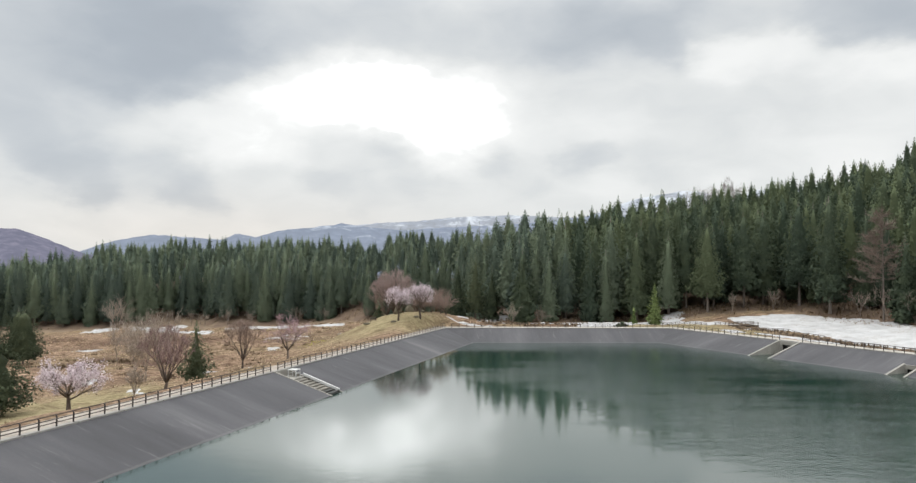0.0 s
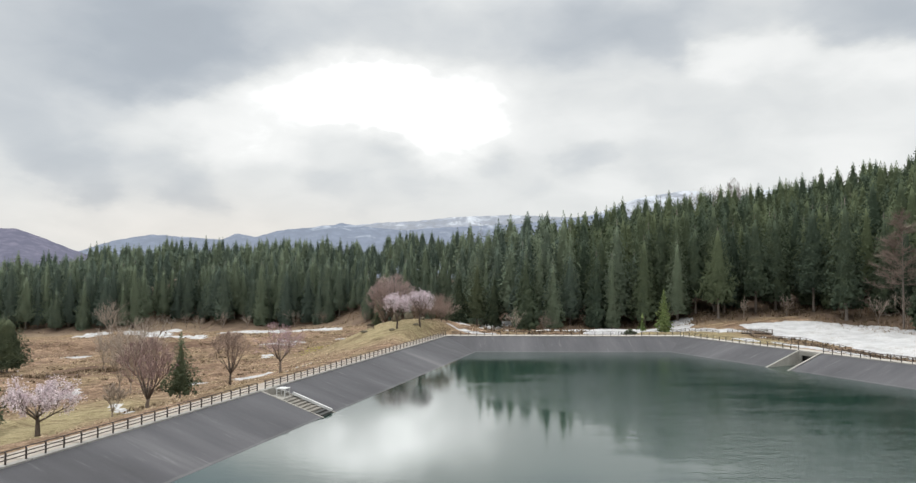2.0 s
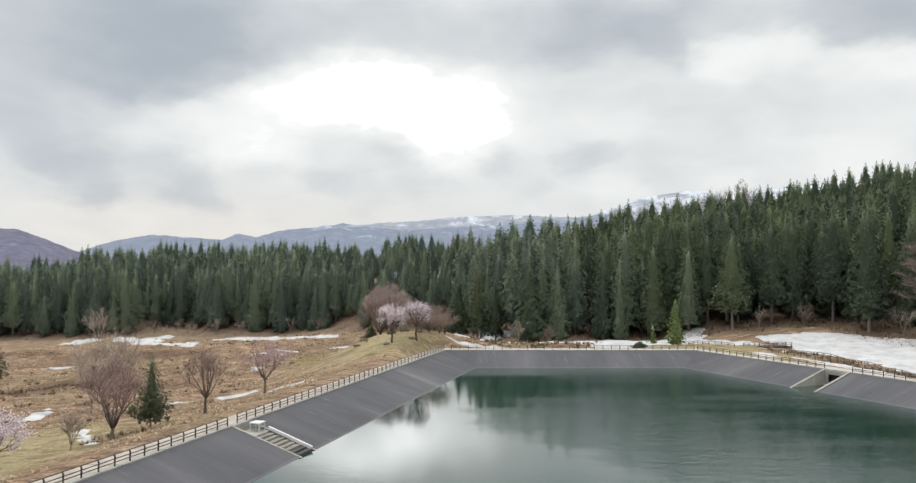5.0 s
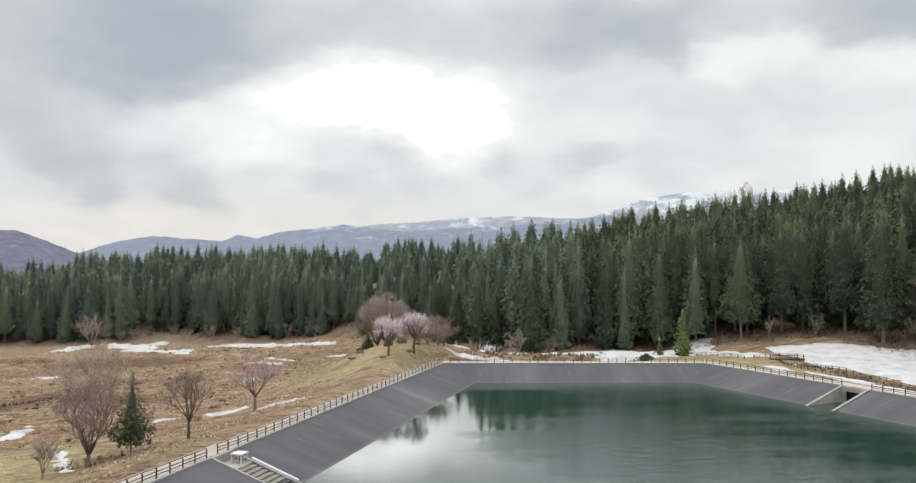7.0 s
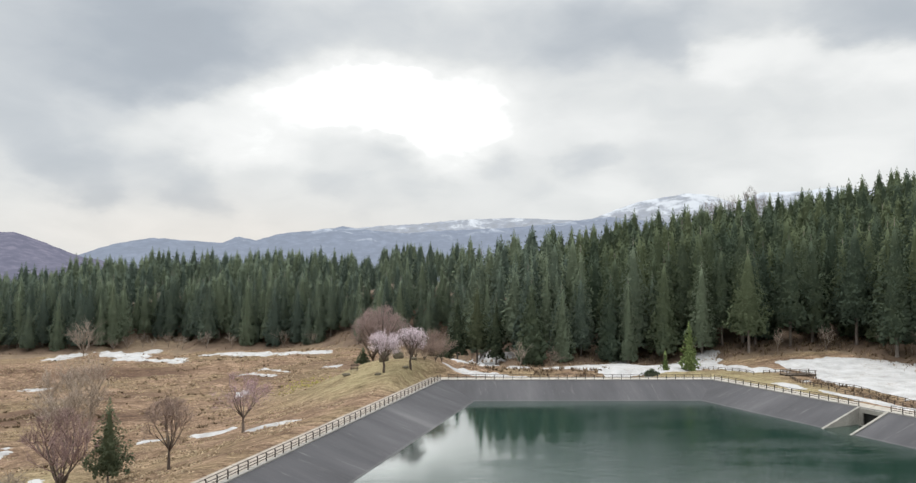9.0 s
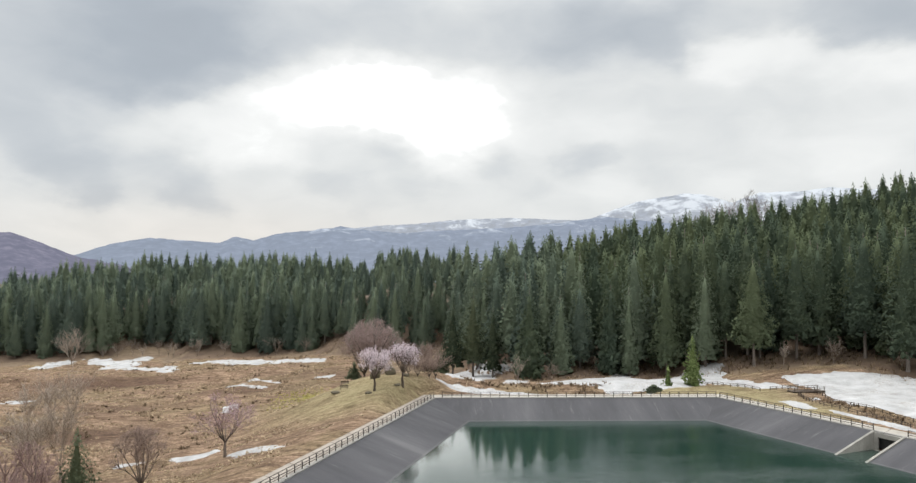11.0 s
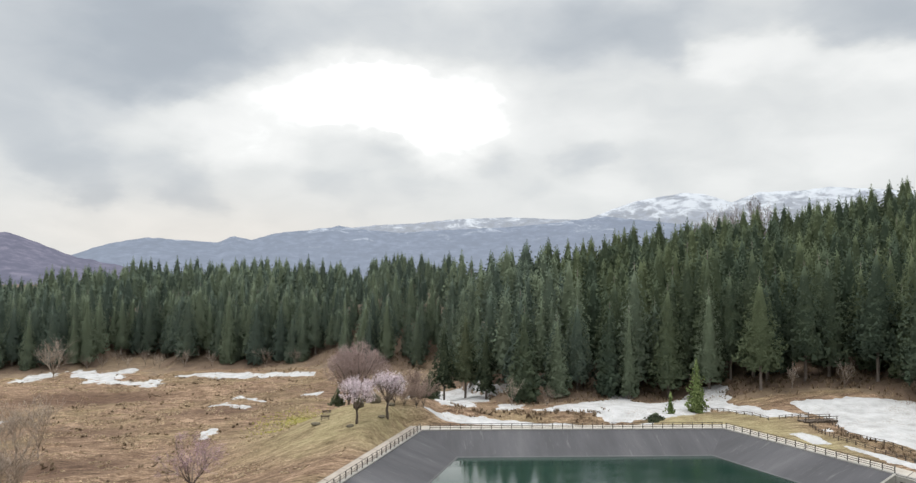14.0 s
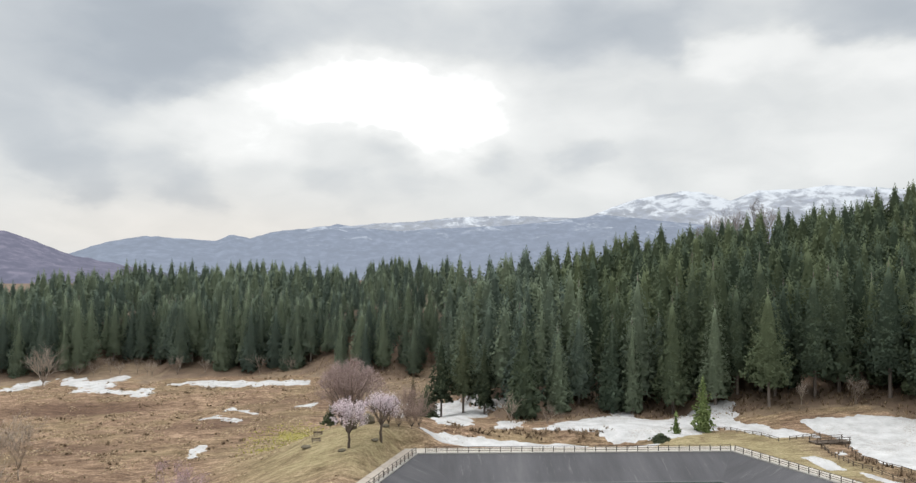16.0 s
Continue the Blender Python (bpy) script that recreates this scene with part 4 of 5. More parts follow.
lay_snow(((-53.2, 136.1), (-49.6, 137.6), (-46.5, 138.6), (-44.2, 137.6), (-43.5, 134.7), (-45.3, 130.6), (-50.3, 132.0)), 0.18)
lay_snow(((-41.2, 128.4), (-37.2, 130.2), (-32.1, 124.7), (-27.9, 115.5), (-30.5, 116.4), (-34.3, 118.8), (-37.2, 121.6)), 0.18)
lay_snow(((-71.6, 236), (-64.5, 239), (-55.3, 232), (-55.6, 226), (-63, 233)), 0.12)
# behind the far bank
lay_snow(((21, 171.5), (28.6, 182), (36.6, 188), (44.7, 196), (50, 199), (52, 186), (59, 189), (64, 191), (68, 194), (72, 191), (73, 186), (71.4, 180), (69.5, 176.5), (71.5, 169.5), (75, 164.5), (79, 161), (78, 158.8), (70, 158.6), (66.3, 162.5), (63.5, 172.5), (57, 166), (50, 160), (45.4, 162.4), (37, 163), (33.6, 169), (27, 169)), 0.35)
lay_snow(((-3, 161), (1.4, 165), (12.5, 165.5), (23, 164), (31.5, 162.5), (30, 156.5), (21.5, 156), (11.2, 156), (4.5, 156.5), (0.5, 158)), 0.2)
lay_snow(((32, 158), (36.8, 161.5), (45.5, 159), (44, 156), (36, 156)), 0.2)
lay_snow(((1.0, 187), (8.5, 196), (10, 186), (3.2, 172)), 0.25)
lay_snow(((14, 211), (24.3, 208.5), (23, 200.5), (14.5, 202)), 0.25)
lay_snow(((-9.5, 232), (-6.5, 256), (-4.8, 216), (-6.6, 185), (-9, 200)), 0.25)
lay_snow(((15.8, 183), (22.3, 189), (19.5, 176)), 0.2)
lay_snow(((0.5, 167), (6, 170), (9, 177), (6, 190), (2, 182), (-1, 173)), 0.2)
lay_snow(((12.5, 172), (15, 186), (20, 190), (19, 177), (16, 171)), 0.2)
lay_snow(((-3, 197), (-4, 214), (-2, 232), (2, 244), (9, 243), (14, 230), (16, 213), (14, 197), (5, 194)), 0.25)
lay_snow(((-15.5, 180), (-15, 200), (-10, 208), (-7, 192), (-8, 178)), 0.25)
# the open flat by the ditch
lay_snow(((79, 171.6), (88, 170.6), (96, 169), (104.9, 165.5), (112, 157), (116, 142), (113, 115), (100, 98), (85.5, 96.5), (82.5, 105.6), (82.2, 118), (81.5, 133), (78.6, 140), (78.9, 145.4), (81.2, 152.8), (79.8, 160.6), (80, 165.6)), 0.4)
lay_snow(((66.8, 145.8), (70.3, 147), (71, 143), (70, 135.6), (67, 136.5), (66.6, 141)), 0.25)
lay_snow(((75, 149), (78, 149.6), (77, 146.4), (74.4, 146.4)), 0.2)
lay_snow(((71, 134.7), (73, 133), (75.2, 128), (77.6, 119), (79.5, 108), (77.5, 108), (73.5, 122), (71, 131)), 0.2)

for line in (((61.9, 173), (64.1, 166), (66.8, 160.6), (68.5, 156.8)), ((70.9, 157), (74.3, 158.2), (78.6, 159.5)), ((74.4, 151.6), (76.8, 152.8), (80, 154), (79.4, 151), (77.3, 143.2), (77.6, 138), (79.4, 131), (80.6, 116), (81.6, 102), (84, 90)),
             ((74.4, 151.6), (72.6, 143), (72.3, 138.2), (74, 133), (75.6, 127), (77.5, 114), (79.5, 104))):
    timber_fence(line)


# ---- conifers ----------------------------------------------------------------
def clumps(rng, centre, out, size, sides=5):
    """Many small pointed clumps of foliage: apex along out, a ragged ring behind it."""
    n = len(centre)
    up = np.array([0, 0, 1.0])
    s = np.cross(out, up)
    s /= np.linalg.norm(s, axis=1, keepdims=True) + 1e-9
    c = np.cross(s, out)
    size = size[:, None]
    V = np.empty((n, sides + 1, 3))
    V[:, 0] = centre + out * size * 0.9
    w0 = rng.uniform(0, 6.28, n)
    for k in range(sides):
        w = (w0 + 2 * math.pi * k / sides)[:, None]
        r = size * rng.uniform(0.35, 1.0, (n, 1))
        V[:, k + 1] = centre + (np.cos(w) * s * 1.05 + np.sin(w) * c * 0.8) * r - out * size * rng.uniform(0.0, 0.5, (n, 1))
    base = (np.arange(n) * (sides + 1))[:, None]
    F = np.concatenate([np.stack([base[:, 0], base[:, 0] + 1 + k, base[:, 0] + 1 + (k + 1) % sides], 1) for k in range(sides)])
    return V.reshape(-1, 3), F


def profile(t, full):
    """Relative crown radius at relative height t of the crown: a rounded skirt and a pointed head."""
    return np.minimum(1.0, 0.62 + t * 2.2) * np.clip(1 - t, 0, 1) ** full


def conifer_crown(seed, h, r, bare, n, size, full=0.62, droop=0.25, lumps=0.22, sides=5, per=5, core=0.68):
    """Vertices, faces and normals of a conifer's crown of n clumps, in whorls with gaps between them."""
    rng = np.random.default_rng(seed)
    # boughs: evenly spread round the crown, each a dome of small clumps
    nb = max(6, n // per)
    n = nb * per
    t = 1 - np.sqrt(1 - (np.arange(nb) + rng.uniform(0, 1, nb)) / nb * 0.995)
    t = np.clip(t * 0.98, 0, 0.985)
    a = np.arange(nb) * 2.39996 + rng.normal(0, 0.25, nb)
    ph = rng.uniform(0, 6.28, 4)
    lump = 1 + lumps * (np.sin(3 * a + ph[0] + t * 9) * np.sin(t * 23 + ph[1]) + 0.7 * np.sin(5 * a + ph[2] - t * 14))
    whorl = 1 + 0.10 * np.sin(t * h * 2.2 + ph[3])
    rad = r * profile(t, full) * lump * whorl * rng.uniform(0.70, 1.02, nb)
    z = bare + t * (h - bare) - droop * rad * 0.4
    centre = np.stack([rad * np.cos(a), rad * np.sin(a), z], 1)
    face = np.stack([np.cos(a), np.sin(a), 0.25 + t * 0.9], 1)
    dome = np.repeat(r * (0.03 + 0.20 * profile(t, full)) * (per > 1) * rng.uniform(0.75, 1.25, nb), per)
    t = np.repeat(t, per)
    ball = rng.normal(0, 1, (n, 3))
    ball /= np.linalg.norm(ball, axis=1, keepdims=True)
    out = ball * 0.95 + np.repeat(face, per, 0) * 0.75
    out /= np.linalg.norm(out, axis=1, keepdims=True)
    centre = np.repeat(centre, per, 0) + out * (dome * rng.uniform(0.45, 1.0, n))[:, None] * np.array([1, 1, 0.8]) - np.repeat(face * [1, 1, 0.3], per, 0) * (dome * 0.5)[:, None]
    s = size * rng.uniform(0.6, 1.2, n) * (1 - 0.68 * t)
    V, F = clumps(rng, centre, out, s, sides)
    # spire: upright clumps tapering to the leader
    m = 16
    f = np.linspace(0.80, 1.02, m)
    w = np.arange(m) * 2.4
    q = r * 0.62 * np.clip(1 - f, 0, 1) ** 0.7
    spire = np.stack([q * np.cos(w), q * np.sin(w), bare + (f - 0.02) * (h - bare)], 1)
    rise = np.stack([0.45 * np.cos(w) * (1 - f) * 4, 0.45 * np.sin(w) * (1 - f) * 4, np.ones(m)], 1)
    rise /= np.linalg.norm(rise, axis=1, keepdims=True)
    tip, tf = clumps(rng, spire, rise, (0.3 + 0.3 * size) * np.linspace(1.0, 0.55, m), sides)
    # dark heart that closes the crown
    k, rows = 9, 7
    heart = []
    for q in range(rows):
        tt = q / (rows - 1)
        for j in range(k):
            w = 2 * math.pi * j / k + q
            rr = r * core * float(profile(np.array(tt), full + 0.15)) * (0.85 + 0.3 * rng.random())
            heart.append((rr * math.cos(w), rr * math.sin(w), bare + 0.03 * h + tt * (h - bare) * 0.86))
    hf = []
    for q in range(rows - 1):
        for j in range(k):
            b, e = q * k + j, q * k + (j + 1) % k
            hf += [(b, e, e + k), (b, e + k, b + k)]
    # foliage is shaded bough by bough: each clump faces out of its bough and out of the crown
    heart = np.array(heart)
    axis = np.stack([np.cos(a), np.sin(a), 0.45 + 0.5 * t[::per]], 1)
    bough = np.repeat(axis, per, 0) * 1.0 + out * 0.65 + np.array([0, 0, 0.15])
    NV = np.concatenate([np.repeat(bough, sides + 1, 0), np.repeat(rise, sides + 1, 0), heart * [1, 1, 0]])
    NV /= np.linalg.norm(NV, axis=1, keepdims=True) + 1e-9
    V2 = np.concatenate([V, tip, heart])
    F2 = np.concatenate([F, tf + len(V), np.array(hf) + len(V) + len(tip)])
    return V2, F2, NV


def trunk_shape(h, r, lean=0.0, sides=8, rng=None):
    s = Shape()
    pts = [(lean * (z / h) * h * 0.06, 0, z) for z in (-0.6, 0.0, 0.5, h * 0.25, h * 0.6, h * 0.95)]
    s.tube(pts, [r * 1.35, r * 1.25, r, r * 0.82, r * 0.5, r * 0.12], sides)
    return s


def make_conifer(name, seed, h, r, bare, n, size, mat, label, category, group, full=0.62, trunk_r=None, **kw):
    ob = thing(name, Matrix.Identity(4), label, category, group)
    part("trunk", trunk_shape(h, trunk_r or h * 0.0125), M_CEDAR_BARK, ob, smooth=True)
    V, F, NV = conifer_crown(seed, h, r, bare, n, size, full, **kw)
    part("crown", array_mesh("crown", V, F, mat, True, NV), mat, ob)
    return ob


kinds = []
for k in range(18):
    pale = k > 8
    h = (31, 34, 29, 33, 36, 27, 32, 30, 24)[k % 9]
    kinds.append((make_conifer("cedar_tree", 40 + k, h, (5.0, 5.6, 4.6, 6.3, 5.2, 4.8, 4.2, 5.8, 4.4)[k % 9], (1.4, 3.6, 0.8, 6.0, 2.2, 0.5, 1.2, 3.2, 0.6)[k % 9], 2700, 0.58, M_CEDAR_HAZED if pale else M_CEDAR,
                               "tall cedar at the meadow's far side, haze put into its paler colour" if pale else "tall dark green cedar standing at the wood's edge", "cedar tree", "cedars of the wood",
                               (0.74, 0.68, 0.78, 0.64, 0.76, 0.80, 0.84, 0.68, 0.80)[k % 9], sides=3), h))


# cedars that stand out at the edge: place, form, scale and turn
SINGLE = [(78.3, 180.2, 3, 0.88, 40), (91.7, 184.2, 3, 0.96, 160), (99.4, 187.0, 7, 1.05, 250), (59.8, 192.5, 1, 0.92, 75), (10.5, 250, 2, 0.86, 10), (7.5, 268, 0, 0.84, 130), (6.0, 290, 4, 0.76, 220), (3.5, 322, 1, 0.74, 300), (-3.5, 318, 7, 0.74, 60), (-9.0, 303, 0, 0.74, 190), (2.0, 336, 4, 0.74, 90), (-5.5, 297, 4, 0.72, 20), (-5.2, 350, 1, 0.64, 140), (-6.5, 372, 0, 0.66, 40), (-3.0, 392, 4, 0.60, 250)]


def plant_wood():
    """Cedars on an uneven grid behind the edge of the woods: the front ones singly, the rest as one mass."""
    rng = np.random.default_rng(11)
    spots = []
    for gx in np.arange(-330, 345, 7.0):
        for gy in np.arange(60, 560, 7.0):
            x, y = gx + rng.uniform(-2.8, 2.8), gy + rng.uniform(-2.8, 2.8)
            d = float(wood_depth(np.array(x), np.array(y)))
            if min(math.hypot(x - sx, y - sy) for sx, sy, _, _, _ in SINGLE) < 6.0:
                continue
            if math.hypot(x - 114.5, y - 150) < 7.0 or (x > 104 and 150 < y + 0.4 * (x - 113) and d < 4 and y < 165):
                continue
            if d < 1.0 or d > 170 or x < -0.62 * (y + 38) - 22 or x > 0.76 * (y + 38) + 12:
                continue
            spots.append((d, x, y, rng.random(), rng.random(), rng.random()))
    spots.sort()
    spots = [s for s in spots if s[0] > 9 or s[3] < 0.74]
    front = [s for s in spots if s[0] < 17]
    rest = [s for s in spots if s[0] >= 17]
    if len(front) > 290:
        rest = front[290:] + rest
        front = front[:290]
    used = set()
    for d, x, y, a, b, c in front:
        left = x < -10
        k = int(a * 9 / 0.74) % 9 if d < 9 else int(a * 9) % 9
        if (d > 8 or 58 < x < 106) and k in (0, 2, 5, 6, 8) and b < 0.6:
            k = (1, 3, 7)[k % 3]
        # forms with haze in their colour become commoner towards the left
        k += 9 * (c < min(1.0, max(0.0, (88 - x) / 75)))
        ob, h = kinds[k]
        s = (0.76 + 0.34 * b) * (0.76 if -50 < x < 8 else 0.86 if -66 < x < 8 else 1.03 if left else 1.0)
        m = pose(x, y, floor_z(x, y) - 0.1, 0, 0, c * 360) @ Matrix.Scale(s, 4)
        if k in used:
            copy_thing(ob, m @ Matrix.Scale(1.0, 4)).matrix_basis = m
        else:
            ob.matrix_basis = m
            used.add(k)
    for k, (ob, h) in enumerate(kinds):
        if k not in used:
            x, y = 120 + 9.0 * (k % 9), 268.0 + 7 * (k > 8)
            ob.matrix_basis = pose(x, y, floor_z(x, y) - 0.1, 0, 0, 40 * k) @ Matrix.Scale(0.9, 4)
    for x, y, k, s, turn in SINGLE:
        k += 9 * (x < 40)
        ob, h = kinds[k]
        m = pose(x, y, floor_z(x, y) - 0.1, 0, 0, turn) @ Matrix.Scale(s, 4)
        copy_thing(ob, m).matrix_basis = m
    # the massed wood behind
    forms = [(conifer_crown(90 + k, h, r * 0.9, bare, 540, 0.90, full, sides=3, per=3), conifer_crown(120 + k, h, r * 0.9, bare + h * 0.30, 210, 1.15, full, sides=3, per=3)) for k, (h, r, bare, full) in enumerate(((31, 5.6, 4, 0.72), (34, 6.0, 5, 0.68), (29, 5.3, 4, 0.80), (33, 6.2, 5.5, 0.66), (27, 5.4, 4, 0.75)))]
    for stand in (0, 1):
        VV, FF, NN, tones, count = [], [], [], [], 0
        for d, x, y, a, b, c in rest:
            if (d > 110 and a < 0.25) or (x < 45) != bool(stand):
                continue
            V, F, NV = forms[int(b * 5) % 5][0 if d < 48 else 1]
            s = (0.74 + 0.38 * a) * (0.74 if -50 < x < 8 else 0.86 if -66 < x < 8 else 1.0)
            w = c * 6.283
            z = float(land(np.array(x), np.array(y)))
            R = np.array([[math.cos(w), -math.sin(w), 0], [math.sin(w), math.cos(w), 0], [0, 0, 1]]) * s
            VV.append(V @ R.T + np.array([x, y, z]))
            FF.append(F + count)
            NN.append(NV @ R.T / s)
            tones.append(np.full(len(V), (a * 7.31 + c * 3.7) % 1.0))
            count += len(V)
        me = array_mesh("wood", np.concatenate(VV), np.concatenate(FF), M_CEDAR_FAR_HAZED if stand else M_CEDAR_FAR, True, np.concatenate(NN))
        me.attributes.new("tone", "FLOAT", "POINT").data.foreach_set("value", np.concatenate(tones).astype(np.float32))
        tagged(new("cedar_wood", me), "dense cedar wood behind the meadow, haze put into its paler colour" if stand else "dense dark cedar wood climbing the hillside", "wood", kind="stuff")


plant_wood()


# ---- broad-leaved trees ------------------------------------------------------
def grow(seed, height, spread_r, trunk_r, fork=0.3, limbs=6, levels=3, up=0.55, kids=(5, 5, 4), sides=(7, 5, 4, 3), twig=0.010, dome=None):
    """Branches of a bare tree; returns the wood and the twig ends."""
    rng = np.random.default_rng(seed)
    stem, limb, wood, ends = Shape(), [], Shape(), []
    trunk = [np.array([0, 0, -0.3])]
    for k in range(1, 5):
        trunk.append(np.array([rng.normal(0, 0.004) * height, rng.normal(0, 0.004) * height, height * fork * k / 4]))
    stem.tube([tuple(p) for p in trunk], [trunk_r * (1.3 - 0.14 * k) for k in range(5)], sides[0])

    if dome:
        centre = np.array([0, 0, height * dome[0]])
        radii = np.array([spread_r, spread_r, height * (1 - dome[0])])

    def branch(start, way, length, r, level):
        pts, p, d = [start], start.copy(), way.copy()
        n = 4 if level < 2 else 3
        for _ in range(n):
            d = d + rng.normal(0, 0.13, 3) + np.array([0, 0, 0.05])
            d /= np.linalg.norm(d)
            p = p + d * length / n
            if dome:
                q = (p - centre) / radii
                reach = float(np.sqrt(q.dot(q)))
                if reach > 1:
                    p = centre + (p - centre) / reach * rng.uniform(0.74, 1.04)
            pts.append(p.copy())
        tip = max(twig, r * 0.35)
        if level == 1:
            limb.append(Shape())
        (limb[-1] if level == 1 else wood).tube([tuple(q) for q in pts], list(np.linspace(r, tip, n + 1)), sides[min(level, len(sides) - 1)])
        if level >= levels:
            ends.extend(pts[1:])
            return
        for k in range(kids[min(level - 1, len(kids) - 1)]):
            f = rng.uniform(0.35, 1.0)
            i = min(int(f * n), n - 1)
            q = pts[i] + (pts[i + 1] - pts[i]) * (f * n - i)
            side = rng.normal(0, 1, 3)
            side -= side.dot(d) * d
            side /= np.linalg.norm(side) + 1e-9
            way2 = d * rng.uniform(0.55, 0.9) + side * rng.uniform(0.35, 0.75) + np.array([0, 0, 0.12])
            branch(q, way2 / np.linalg.norm(way2), length * rng.uniform(0.42, 0.66), max(twig, r * 0.48), level + 1)

    for k in range(limbs):
        a = 2 * math.pi * (k + rng.uniform(-0.3, 0.3)) / limbs
        f = rng.uniform(0.72, 1.0)
        start = trunk[3] + (trunk[4] - trunk[3]) * (f - 0.72) / 0.28
        out = np.array([math.cos(a), math.sin(a), 0]) * spread_r / (height * (1 - fork)) + np.array([0, 0, rng.uniform(0.8, 1.25) * up / 0.55])
        length = height * (1 - fork) * rng.uniform(0.62, 0.85)
        branch(start, out / np.linalg.norm(out), length, trunk_r * 0.5, 1)
    return stem, limb, wood, np.array(ends)


def petals(seed, ends, per, spread_m, size, sides=4):
    """Clumps of blossom or buds scattered round twig ends."""
    rng = np.random.default_rng(seed)
    c = np.repeat(ends, per, 0) + rng.normal(0, spread_m, (len(ends) * per, 3))
    out = rng.normal(0, 1, c.shape)
    out /= np.linalg.norm(out, axis=1, keepdims=True)
    return clumps(rng, c, out, size * rng.uniform(0.5, 1.2, len(c)), sides)


def bare_tree(name, at, seed, height, spread_r, trunk_r, label, category="tree", mat=None, group="", bloom=None, sink=0.1, **kw):
    ob = thing(name, pose(at[0], at[1], floor_z(*at) - sink), label, category, group)
    stem, limb, wood, ends = grow(seed, height, spread_r, trunk_r, **kw)
    pale = mat in (M_PALE_TWIG, M_RIDGE_TWIG)
    part("trunk", stem, mat if pale else M_BARK, ob, smooth=True)
    for s in limb:
        part("limb", s, mat if pale else M_BARK, ob, smooth=True)
    part("crown", wood, mat or M_BARK, ob, smooth=True)
    if bloom:
        m, per, spr, size = bloom
        V, F = petals(seed, ends, per, spr, size)
        part("blossom" if m is M_BLOSSOM else "bud_haze", array_mesh("blossom", V, F, m), m, ob, "pale pink blossom" if m is M_BLOSSOM else "mauve buds" if m is M_BUDS else "")
    return ob


G = "trees of the meadow"
bare_tree("cherry_tree", (-60.9, 69.2), 3, 8.5, 6.2, 0.30, "pale pink cherry in blossom on the mown grass", "cherry tree", group=G, fork=0.34, up=0.36, limbs=10, dome=(0.64,), bloom=(M_BLOSSOM, 7, 0.26, 0.14))
bare_tree("cherry_tree", (-16.1, 146.0), 4, 8.8, 3.6, 0.22, "white-pink cherry in blossom near the fence corner", "cherry tree", group=G, fork=0.36, up=0.50, limbs=9, dome=(0.62,), bloom=(M_BLOSSOM, 4, 0.24, 0.165))
bare_tree("cherry_tree", (-10.6, 149.3), 6, 8.9, 3.9, 0.24, "pink cherry in blossom near the fence corner", "cherry tree", group=G, fork=0.34, up=0.50, limbs=9, dome=(0.62,), bloom=(M_BLOSSOM, 4, 0.24, 0.165))
bare_tree("budding_tree", (-40.3, 126.5), 7, 11.0, 6.4, 0.24, "bare tree with mauve-pink buds beside the bank", "tree", group=G, fork=0.28, limbs=9, up=0.6, dome=(0.58,), kids=(6, 6, 5), mat=M_PURPLE_TWIG, twig=0.014, bloom=(M_BUDS, 2, 0.26, 0.095))
bare_tree("bare_tree", (-42.8, 96.0), 8, 10.2, 4.0, 0.20, "bare grey-brown tree on the bank's foot", "tree", M_RUSSET_TWIG, G, fork=0.30, limbs=10, up=0.66, dome=(0.60,), kids=(7, 6, 4), twig=0.016, bloom=(M_RUSSET_TWIG, 2, 0.22, 0.050))
bare_tree("plum_tree", (-54.2, 89.4), 9, 11.8, 5.4, 0.30, "bare tree with reddish-purple twigs in rough grass", "tree", M_PLUM_TWIG, G, fork=0.16, limbs=10, up=0.62, dome=(0.56,), kids=(7, 6, 5), twig=0.014, bloom=(M_PLUM_TWIG, 2, 0.28, 0.060))
for k, p in enumerate(((-18.2, 168.5), (-20.2, 171.5), (-16.6, 172.5))):
    bare_tree("plum_tree", p, 12 + k, (14.0, 13.0, 13.0)[k], 6.4, 0.28, "tall bare tree with a haze of reddish twigs", "tree", M_PURPLE_TWIG, G, fork=0.12, limbs=11, up=0.60, dome=(0.46,), kids=(7, 6, 5), twig=0.020, bloom=(M_PURPLE_TWIG, 2, 0.42, 0.085))
for k, p in enumerate(((-71, 125), (-68, 127), (-74.5, 128), (-92, 172), (-89, 175), (-96, 170), (-57.5, 84))):
    bare_tree("thin_tree", p, 20 + k, (12.0, 13.0, 10.5, 11, 12, 10, 4.6)[k], (3.6, 3.8, 3.0, 3.0, 3.2, 2.8, 1.6)[k], 0.13, "thin pale bare tree in the rough meadow", "tree", M_PALE_TWIG, G, fork=0.2, limbs=7, up=0.75, kids=(6, 5, 4), twig=0.028)
bare_tree("bare_tree", (-160, 324), 31, 14, 7.5, 0.3, "broad pale bare tree at the meadow's far end", "tree", M_PALE_TWIG, G, fork=0.12, limbs=9, kids=(6, 6, 4), twig=0.03)
